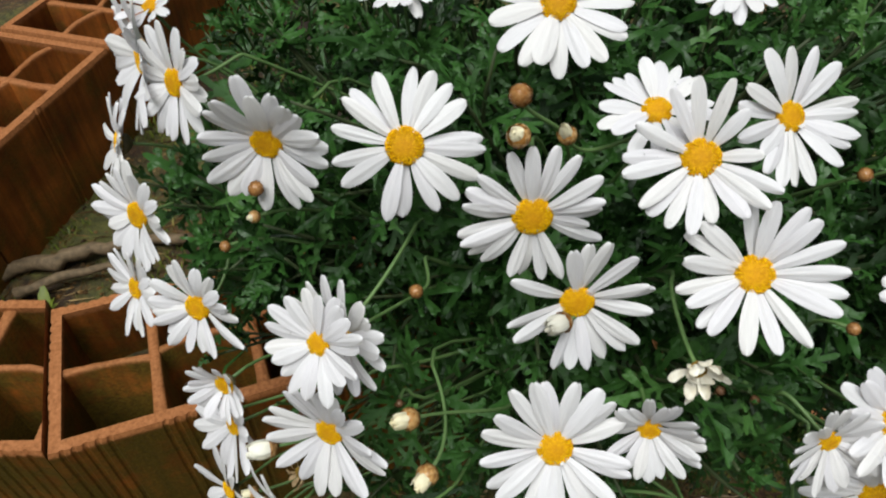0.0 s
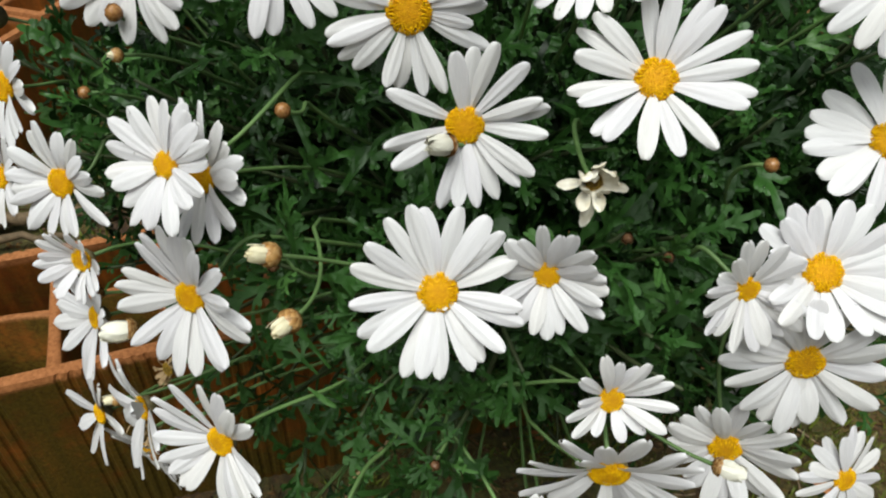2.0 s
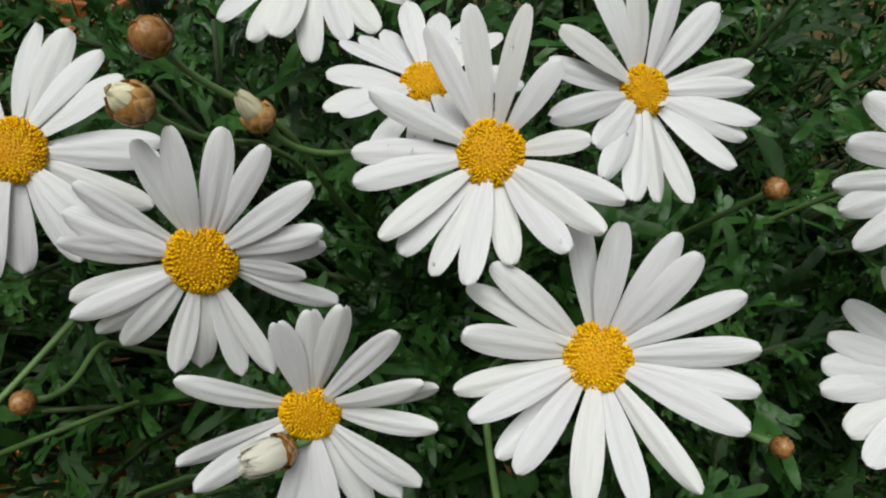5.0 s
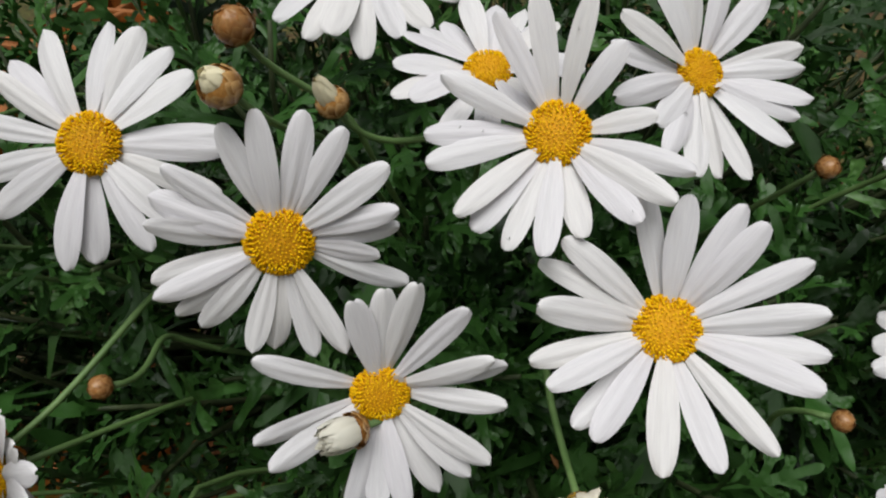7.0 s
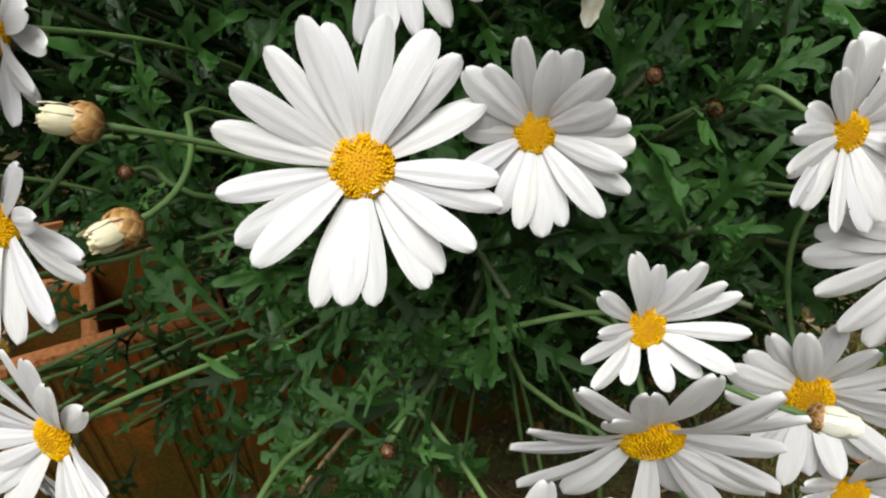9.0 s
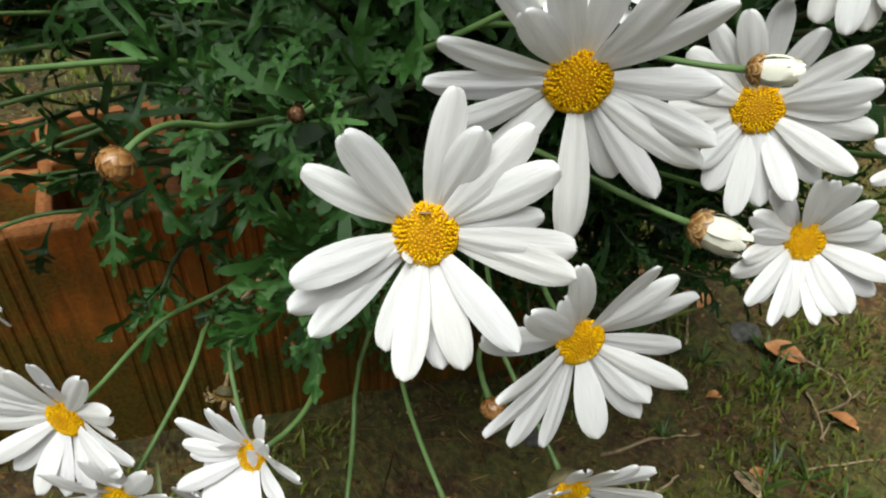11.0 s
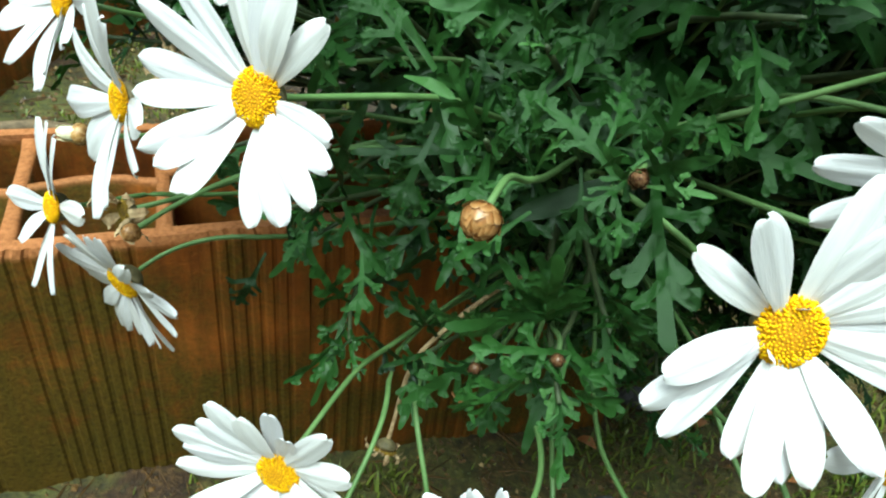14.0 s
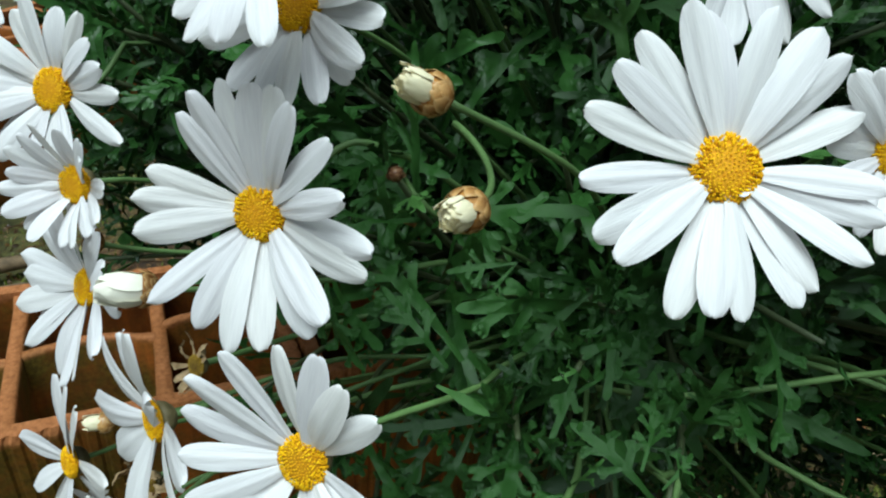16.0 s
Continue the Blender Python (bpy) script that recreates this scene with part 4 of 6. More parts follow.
daisy(0.0819, -0.1223, 0.4296, 0.22, -0.71, 0.67, 0.0205, 17,
      (3, 39, 68, 90, 108, 147, 164, 191, 212, 226, 243, 258, 278, 302, 323, 334, 353), '',
      (1.02, 1.00, 0.97, 0.98, 1.03, 0.98, 0.99, 1.07, 0.81, 1.03, 1.07, 1.00, 1.03, 0.99, 0.95, 1.01, 1.03), disc=0.8, curls=((300, 0.1, 75),), drops=2, broad=0.95)
daisy(0.0249, -0.1523, 0.3821, 0.04, -0.95, 0.31, 0.0231, 16.6,
      (15, 24, 50, 73, 86, 100, 155, 195, 208, 257, 267, 280, 298, 316, 328, 358), 'white daisy with a brown-flecked golden centre',
      (1.02, 0.96, 1.03, 1.05, 0.92, 0.90, 1.02, 1.01, 1.00, 1.03, 0.98, 0.98, 0.99, 0.98, 1.01, 1.00), disc=0.95, broad=0.9, curls=((48, 0.11, 40),))
daisy(-0.0283, -0.1186, 0.4139, -0.05, -0.81, 0.59, 0.0242, -5.4,
      (10, 38, 56, 72, 89, 117, 139, 148, 171, 197, 214, 257, 269, 299, 318, 338, 358), '',
      (1.03, 0.96, 0.99, 1.00, 1.00, 0.99, 1.03, 1.01, 1.01, 0.97, 1.01, 1.01, 0.94, 0.94, 0.99, 1.05, 1.04), disc=1.06, broad=0.95)
daisy(0.0448, -0.1192, 0.4287, -0.05, -0.36, 0.93, 0.0170, 8,
      (17, 43, 54, 70, 86, 108, 128, 144, 160, 184, 202, 220, 246, 272, 298, 310, 325, 351), 'small cupped white daisy facing up with water drops',
      (1.00, 1.00, 0.90, 1.01, 1.05, 0.98, 0.89, 0.96, 1.01, 1.02, 1.08, 1.00, 1.00, 1.00, 1.00, 0.88, 1.00, 1.00), disc=0.8, drops=7, broad=1.12)
daisy(0.0192, -0.1841, 0.3498, -0.02, -0.81, 0.58, 0.0241, 15.8,
      (27, 47, 60, 81, 101, 111, 128, 149, 166, 191, 210, 220, 249, 262, 276, 299, 309, 324, 343, 356), 'large white daisy wide open with round yellow centre',
      (0.97, 1.01, 1.03, 1.03, 0.98, 1.05, 1.02, 1.01, 1.02, 1.00, 1.00, 0.99, 1.02, 0.97, 0.96, 0.96, 0.92, 0.98, 1.02, 0.96), disc=0.98, broad=0.98, curls=((298, 0.075, 62),))
daisy(0.0489, -0.1781, 0.3519, -0.15, -0.95, 0.27, 0.0179, 30.4,
      (2, 14, 30, 50, 69, 85, 105, 125, 139, 160, 178, 205, 228, 248, 266, 278, 293, 316, 334, 349), 'small white daisy with a tight golden centre',
      (1.00, 0.96, 0.88, 1.10, 0.96, 0.92, 1.05, 0.93, 1.00, 0.86, 0.72, 0.92, 0.72, 0.87, 0.94, 1.04, 0.96, 1.04, 1.10, 0.97), disc=0.69, broad=1.12)
daisy(0.1031, -0.1819, 0.3529, 0.14, -0.94, 0.30, 0.0179, 22.9,
      (18, 44, 69, 92, 110, 129, 153, 171, 197, 216, 229, 247, 264, 276, 290, 308, 324, 341, 357), '',
      (0.71, 0.94, 0.93, 0.95, 1.03, 0.93, 0.72, 0.88, 0.87, 1.02, 0.87, 1.00, 0.88, 1.02, 0.96, 1.01, 1.09, 0.94, 0.96), disc=0.66, target=(0.0947, -0.1643, 0.3509), drops=4, broad=1.12)
daisy(0.1251, -0.1771, 0.3554, -0.14, -0.64, 0.75, 0.0217, 27.2,
      (3, 16, 31, 45, 65, 83, 103, 114, 130, 143, 157, 177, 192, 217, 238, 261, 283, 307, 321, 332, 348), '',
      (0.97, 0.96, 0.94, 1.04, 1.04, 0.96, 0.95, 0.91, 1.00, 0.97, 1.03, 0.90, 0.90, 0.95, 1.01, 1.00, 0.92, 0.94, 1.09, 0.96, 1.03), disc=1.01, drops=3, broad=1.12)
daisy(0.1248, -0.1890, 0.3320, -0.22, -0.94, 0.25, 0.0230, 12,
      (2, 27, 51, 76, 100, 125, 150, 161, 175, 188, 211, 235, 255, 267, 279, 289, 313, 338), '',
      (1.00, 1.00, 1.00, 1.00, 1.00, 1.00, 0.98, 0.98, 0.98, 1.04, 1.00, 1.00, 1.01, 1.06, 1.02, 0.90, 1.00, 1.00), disc=0.98, broad=1.12)
daisy(0.0709, -0.1943, 0.3187, 0.15, -0.86, 0.49, 0.0172, 32.1,
      (19, 35, 58, 65, 90, 110, 140, 167, 183, 209, 227, 276, 309, 331, 355), 'small white daisy with loose golden florets',
      (1.09, 0.99, 1.01, 0.86, 0.89, 1.14, 1.02, 0.87, 1.03, 1.00, 0.72, 0.72, 0.83, 1.04, 1.08), disc=0.72, target=(0.0289, -0.1648, 0.2858), drops=3, broad=0.98)
daisy(0.0704, -0.2092, 0.3049, -0.11, -0.99, -0.10, 0.0266, 16.1,
      (6, 39, 60, 81, 107, 127, 130, 162, 183, 198, 226, 275, 299, 312, 332, 344), '',
      (0.90, 1.05, 1.07, 1.00, 0.87, 0.70, 1.04, 0.97, 1.00, 1.02, 0.84, 1.14, 0.81, 1.01, 1.06, 1.00), disc=1.07, broad=1.02)
daisy(0.1143, -0.1917, 0.2917, -0.30, -0.93, 0.20, 0.0222, 20.4,
      (13, 25, 44, 70, 95, 111, 130, 147, 165, 186, 212, 236, 251, 271, 286, 303, 322, 337, 358), '',
      (0.93, 1.04, 1.01, 0.91, 1.03, 0.99, 0.99, 0.90, 0.93, 0.84, 0.91, 0.75, 0.88, 1.04, 0.93, 0.95, 0.91, 1.03, 1.03), disc=0.96, target=(0.1156, -0.1649, 0.3213), broad=1.12)
daisy(0.1311, -0.1997, 0.2631, -0.12, -0.96, 0.26, 0.0194, 29.5,
      (9, 29, 54, 76, 87, 103, 129, 153, 168, 188, 206, 219, 232, 250, 265, 283, 296, 310, 329, 348), '',
      (0.90, 0.81, 0.86, 0.99, 0.88, 0.99, 1.03, 0.99, 0.87, 0.94, 0.96, 1.08, 0.92, 1.09, 0.90, 1.01, 0.94, 0.95, 1.03, 1.03), disc=0.85, broad=1.12)
daisy(0.0445, -0.2216, 0.2814, 0.05, -0.95, 0.31, 0.0257, 21.4,
      (11, 32, 47, 67, 80, 123, 147, 188, 205, 217, 250, 260, 277, 285, 309, 346, 355), '',
      (0.83, 1.04, 1.04, 0.91, 1.06, 1.00, 0.98, 0.99, 1.05, 1.05, 0.86, 1.02, 0.99, 1.00, 1.03, 1.08, 1.04), disc=1.06, target=(0.0243, -0.175, 0.2781), curls=((225, 0.11, 70), (92, 0.10, 72)), broad=1.1)
daisy(0.0764, -0.2219, 0.2547, 0.28, -0.95, 0.11, 0.0248, 22.1,
      (21, 44, 61, 104, 119, 134, 159, 187, 211, 227, 248, 275, 303, 314, 333, 352), 'white daisy with worn orange-yellow centre',
      (1.04, 0.94, 0.95, 1.01, 0.74, 1.05, 1.01, 0.99, 1.10, 1.05, 0.98, 0.94, 1.09, 0.91, 1.08, 0.91), disc=0.95, target=(0.0784, -0.1796, 0.2426), broad=1.05)
daisy(-0.0381, -0.2103, 0.2195, -0.32, -0.94, 0.16, 0.0220, 24.2,
      (9, 33, 58, 75, 92, 110, 129, 144, 158, 169, 192, 214, 232, 255, 270, 294, 322, 340, 353), '',
      (0.81, 1.03, 1.12, 0.92, 0.95, 0.88, 1.06, 0.96, 1.08, 0.96, 1.05, 1.05, 0.98, 1.00, 0.95, 0.96, 0.96, 0.96, 1.06), disc=0.91, target=(-0.0216, -0.1686, 0.2154), broad=1.12)
daisy(-0.0274, -0.2185, 0.1986, -0.16, -0.99, -0.01, 0.0217, 20.4,
      (16, 37, 57, 77, 103, 124, 149, 175, 192, 213, 233, 253, 268, 293, 310, 329, 355), '',
      (0.95, 1.03, 0.99, 0.90, 0.92, 1.03, 0.97, 1.00, 1.09, 0.90, 0.85, 1.04, 0.94, 1.06, 0.96, 0.87, 0.95), disc=0.93, target=(-0.0173, -0.1705, 0.2076), broad=1.12)
daisy(-0.0061, -0.2141, 0.1816, -0.37, -0.93, 0.09, 0.0200, 22.8,
      (21, 21, 42, 61, 82, 95, 119, 139, 163, 186, 208, 227, 244, 255, 281, 302, 326, 355), '',
      (0.85, 1.25, 1.00, 0.90, 1.00, 1.04, 0.95, 0.87, 0.89, 0.87, 0.94, 1.00, 0.97, 1.04, 0.93, 0.87, 0.95, 1.12), disc=0.87, target=(-0.0095, -0.1734, 0.2045), broad=1.12)
daisy(0.0084, -0.2267, 0.2256, -0.52, -0.77, 0.37, 0.0170, 32.3,
      (25, 42, 54, 72, 99, 122, 147, 167, 183, 194, 216, 223, 240, 266, 281, 293, 307, 320, 341, 359), 'white daisy with inner petals curled over its centre',
      (1.30, 1.00, 0.97, 1.03, 0.98, 0.97, 0.76, 1.08, 0.89, 0.84, 0.72, 1.08, 0.96, 1.01, 0.96, 0.93, 0.92, 1.10, 1.00, 0.94), disc=0.69, target=(0.0189, -0.1886, 0.2196), curls=((48, 0.38, 62), (132, 0.42, 66), (150, 0.30, 60)), broad=1.12)
daisy(0.0812, -0.2241, 0.2052, 0.22, -0.97, -0.12, 0.0227, 21.6,
      (15, 36, 54, 75, 100, 122, 141, 165, 178, 193, 210, 223, 237, 263, 283, 297, 308, 323, 339, 359), 'white daisy turned down towards the soil',
      (0.98, 0.90, 0.92, 0.90, 1.08, 0.89, 0.97, 1.00, 1.11, 0.91, 0.93, 0.91, 1.04, 0.95, 0.88, 0.91, 1.00, 1.01, 1.03, 1.06), disc=1.0, target=(0.0665, -0.1788, 0.2211), broad=1.12)
daisy(-0.0422, -0.1988, 0.2995, -0.49, -0.82, 0.29, 0.0224, 20.5,
      (51, 67, 83, 111, 139, 155, 180, 195, 221, 231, 244, 254, 287, 312, 334, 348, 358), 'white daisy with pollen spilt on a lower petal',
      (0.91, 0.96, 1.01, 0.96, 1.02, 1.06, 1.09, 0.98, 1.06, 0.98, 0.99, 0.89, 0.96, 0.98, 1.06, 0.98, 0.87), disc=0.86, target=(-0.0074, -0.1648, 0.2882), pollen=268, broad=1.0)
daisy(-0.0539, -0.1675, 0.3279, -0.40, -0.87, 0.28, 0.0247, 22.3,
      (3, 24, 47, 67, 81, 92, 112, 125, 139, 172, 187, 201, 232, 254, 273, 290, 315, 331, 348), '',
      (1.03, 1.01, 0.96, 1.03, 1.01, 0.98, 0.99, 0.98, 0.90, 0.93, 1.00, 0.95, 1.13, 1.01, 1.04, 1.02, 1.01, 1.05, 1.02), disc=0.93, target=(-0.0364, -0.1453, 0.3335), broad=1.0)
daisy(-0.0973, -0.1437, 0.3187, -0.40, -0.88, 0.27, 0.0159, 36.5,
      (11, 37, 63, 86, 112, 136, 156, 178, 195, 216, 235, 256, 282, 304, 322, 344), '',
      (0.88, 1.00, 0.87, 0.90, 0.99, 0.91, 1.00, 0.88, 1.00, 1.06, 0.94, 0.95, 0.91, 0.99, 0.87, 1.01), disc=0.75, broad=1.12)
daisy(-0.0979, -0.1471, 0.2945, -0.68, -0.64, 0.36, 0.0225, 20,
      (13, 36, 59, 84, 109, 134, 159, 185, 199, 216, 234, 246, 271, 296, 322, 347), '',
      (0.92, 1.00, 1.00, 1.00, 1.00, 1.00, 1.00, 1.00, 0.91, 1.01, 0.87, 1.01, 1.00, 1.00, 1.00, 1.00), disc=0.78, broad=1.12)
daisy(-0.0739, -0.1787, 0.2864, -0.79, -0.60, 0.14, 0.0230, 16.7,
      (11, 51, 86, 127, 169, 204, 235, 276, 317, 348), '',
      (1.00, 1.25, 1.06, 0.82, 1.02, 0.98, 0.93, 1.08, 0.99, 1.00), disc=0.74, target=(-0.0695, -0.137, 0.2507), broad=1.25)
daisy(-0.1108, -0.1491, 0.2389, -0.71, -0.66, 0.24, 0.0242, 9.5,
      (22, 71, 96, 118, 198, 233, 257, 288), '',
      (0.97, 1.06, 0.98, 0.99, 1.11, 0.85, 1.25, 1.01), disc=0.78, target=(-0.0883, -0.1262, 0.2321), broad=1.25)
daisy(-0.0741, -0.1058, 0.4044, -0.17, -0.98, 0.11, 0.0242, 22.6,
      (9, 25, 43, 55, 72, 89, 101, 123, 147, 174, 197, 215, 234, 251, 268, 294, 314, 333, 353), '',
      (0.97, 1.07, 0.92, 0.98, 0.95, 0.89, 1.08, 0.99, 0.90, 0.92, 0.92, 1.03, 1.00, 0.86, 1.00, 1.04, 1.01, 0.93, 0.99), disc=0.99, target=(-0.0599, -0.0611, 0.3981), broad=1.12)
daisy(-0.1127, -0.1142, 0.3281, -0.34, -0.86, 0.39, 0.0215, 20.6,
      (5, 23, 44, 63, 88, 110, 127, 150, 165, 182, 201, 215, 230, 245, 267, 287, 302, 316, 342), '',
      (0.98, 0.91, 0.88, 1.03, 0.90, 1.08, 0.96, 0.97, 0.98, 0.96, 0.91, 1.00, 0.92, 1.04, 0.93, 0.89, 0.93, 1.04, 1.25), disc=0.98, target=(-0.1044, -0.0896, 0.3331), broad=1.12)
daisy(-0.0534, -0.1626, 0.3723, -0.41, -0.74, 0.54, 0.0182, 16.2,
      (18, 33, 52, 68, 79, 97, 114, 136, 157, 180, 206, 222, 241, 261, 282, 307, 331, 354), '',
      (0.89, 1.12, 0.95, 0.98, 1.01, 0.96, 1.01, 0.98, 1.04, 1.00, 0.98, 0.87, 0.94, 1.04, 0.97, 1.09, 0.86, 1.00), disc=0.7, target=(-0.0254, -0.1117, 0.3738), drops=2, broad=1.12)
daisy(-0.0484, -0.1513, 0.3610, -0.57, -0.74, 0.37, 0.0215, 16,
      (5, 19, 35, 53, 66, 84, 100, 116, 140, 165, 190, 215, 240, 265, 290, 313, 328, 341), '',
      (0.99, 0.95, 1.00, 0.87, 0.99, 0.87, 1.02, 1.05, 1.00, 1.00, 1.00, 1.00, 1.00, 1.00, 0.93, 0.96, 0.90, 1.02), disc=0.91, broad=1.12)
daisy(-0.1130, -0.0722, 0.4043, -0.61, -0.72, 0.32, 0.0220, 12,
      (8, 23, 44, 62, 85, 105, 130, 156, 182, 197, 215, 234, 249, 275, 287, 304, 329, 355), '',
      (0.88, 0.97, 0.89, 0.82, 0.93, 1.01, 1.00, 1.00, 0.87, 0.87, 1.12, 0.98, 1.16, 0.92, 0.96, 1.04, 1.00, 1.05), disc=0.94, target=(-0.0933, -0.0505, 0.4033), broad=1.12)
daisy(-0.1413, -0.0806, 0.3461, -0.52, -0.76, 0.38, 0.0233, 16.5,
      (16, 39, 61, 81, 101, 124, 142, 157, 170, 190, 205, 219, 239, 262, 282, 303, 318, 331, 355), '',
      (0.88, 0.98, 0.93, 0.97, 1.05, 0.91, 0.91, 0.90, 1.04, 1.02, 0.91, 0.72, 0.93, 0.97, 0.95, 1.04, 0.97, 1.00, 0.98), disc=1.02, target=(-0.1282, -0.0507, 0.3306), broad=1.12)
daisy(-0.1483, -0.0922, 0.3130, -0.65, -0.64, 0.41, 0.0210, 16,
      (8, 32, 46, 61, 76, 91, 114, 137, 163, 189, 215, 241, 265, 285, 301, 321, 344), '',
      (1.00, 1.09, 0.96, 1.00, 0.97, 1.00, 1.00, 0.94, 1.00, 1.00, 0.98, 0.99, 0.87, 1.06, 0.89, 1.07, 1.00), disc=0.89, target=(-0.1296, -0.0598, 0.2798), broad=1.12)
daisy(0.1525, -0.1404, 0.3758, -0.21, -0.67, 0.71, 0.0245, 8,
      (3, 27, 51, 75, 99, 124, 150, 171, 186, 200, 219, 235, 242, 266, 290, 314, 338), '',
      (1.00, 1.00, 1.00, 1.00, 1.00, 1.04, 0.96, 0.98, 0.99, 1.03, 0.97, 1.05, 0.88, 1.00, 1.00, 1.00, 1.00), disc=1.04, broad=1.12)
daisy(0.1397, -0.1311, 0.4202, -0.23, -0.83, 0.51, 0.0215, 4,
      (0, 25, 50, 75, 100, 125, 150, 175, 200, 211, 226, 249, 272, 285, 310, 335), '',
      (1.00, 1.00, 1.00, 1.00, 1.00, 1.00, 1.00, 1.00, 1.01, 1.00, 1.07, 1.00, 0.98, 0.97, 1.00, 1.00), disc=0.91, broad=1.12)
daisy(-0.0941, -0.1524, 0.2183, -0.51, -0.82, -0.25, 0.0220, 12,
      (0, 26, 52, 78, 93, 105, 131, 157, 169, 184, 203, 227, 246, 256, 273, 286, 299, 319, 336), 'white daisy hanging down seen from behind',
      (1.02, 1.00, 1.00, 1.00, 0.93, 1.00, 1.00, 1.00, 0.86, 0.91, 0.94, 0.83, 1.17, 1.08, 0.92, 1.03, 1.16, 0.97, 1.00), disc=0.94, target=(-0.0609, -0.1368, 0.2273), broad=1.12)
daisy(0.1549, -0.1972, 0.2833, 0.23, -0.86, 0.46, 0.0175, 0,
      (6, 29, 50, 64, 77, 99, 114, 129, 148, 164, 190, 216, 242, 268, 294, 320, 343), '',
      (0.97, 0.88, 0.96, 0.96, 1.04, 0.98, 0.95, 1.02, 0.87, 1.08, 1.00, 1.00, 1.00, 1.00, 1.00, 0.97, 1.00), disc=0.74, broad=1.12)
daisy(-0.1300, -0.0359, 0.4143, -0.28, -0.26, 0.92, 0.0150, 20,
      (4, 27, 51, 75, 99, 124, 148, 172, 196, 221, 247, 271, 290, 307, 319, 341), '',
      (1.25, 0.79, 1.00, 1.00, 1.00, 1.00, 1.00, 1.00, 1.00, 1.06, 0.96, 0.92, 0.93, 0.92, 1.05, 1.00), disc=0.64, broad=1.12)
daisy(-0.1319, -0.0497, 0.4012, -0.84, -0.49, 0.23, 0.0305, 20,
      (20, 44, 69, 94, 119, 144, 169, 194, 207, 219, 230, 255, 280, 305, 330, 355), '',
      (0.84, 1.00, 1.00, 1.00, 1.00, 1.00, 1.00, 0.97, 1.05, 1.02, 0.89, 1.00, 1.00, 1.00, 1.00, 1.00), disc=1.3, broad=1.12)
daisy(-0.1541, -0.0512, 0.3600, -0.84, -0.42, 0.34, 0.0215, 12,
      (14, 27, 41, 56, 69, 85, 97, 114, 127, 143, 168, 194, 220, 245, 271, 297, 322, 348), '',
      (0.99, 0.93, 1.00, 0.87, 1.02, 1.01, 0.96, 1.00, 0.89, 0.98, 1.00, 1.00, 1.00, 1.00, 1.00, 1.00, 1.00, 1.00), disc=0.91, broad=1.12)
daisy(0.0208, -0.0691, 0.4354, -0.13, -0.61, 0.78, 0.0250, 8,
      (11, 35, 59, 83, 107, 131, 155, 179, 204, 226, 252, 264, 279, 301, 316, 340, 347), '',
      (1.00, 1.00, 1.00, 1.00, 1.00, 1.00, 1.00, 1.00, 0.95, 1.02, 1.00, 0.93, 1.01, 0.99, 1.04, 1.03, 0.98), disc=1.06, broad=1.12)
daisy(-0.0319, -0.0426, 0.4298, -0.00, -0.21, 0.98, 0.0205, 12,
      (16, 42, 67, 92, 117, 143, 168, 193, 218, 244, 260, 274, 289, 301, 326, 351), '',
      (1.00, 1.00, 1.00, 1.00, 1.00, 1.00, 1.00, 1.00, 1.00, 1.01, 0.94, 1.03, 1.00, 1.00, 1.00, 1.00), disc=0.87, broad=1.12)
daisy(0.0851, -0.0562, 0.4380, -0.28, -0.31, 0.91, 0.0180, 12,
      (23, 47, 72, 96, 121, 145, 170, 194, 219, 243, 268, 285, 296, 316, 334, 358), '',
      (1.00, 1.00, 1.00, 1.00, 1.00, 1.00, 1.00, 1.00, 1.00, 1.00, 1.03, 1.02, 1.02, 0.96, 0.98, 1.00), disc=0.77, broad=1.12)


build_foliage()


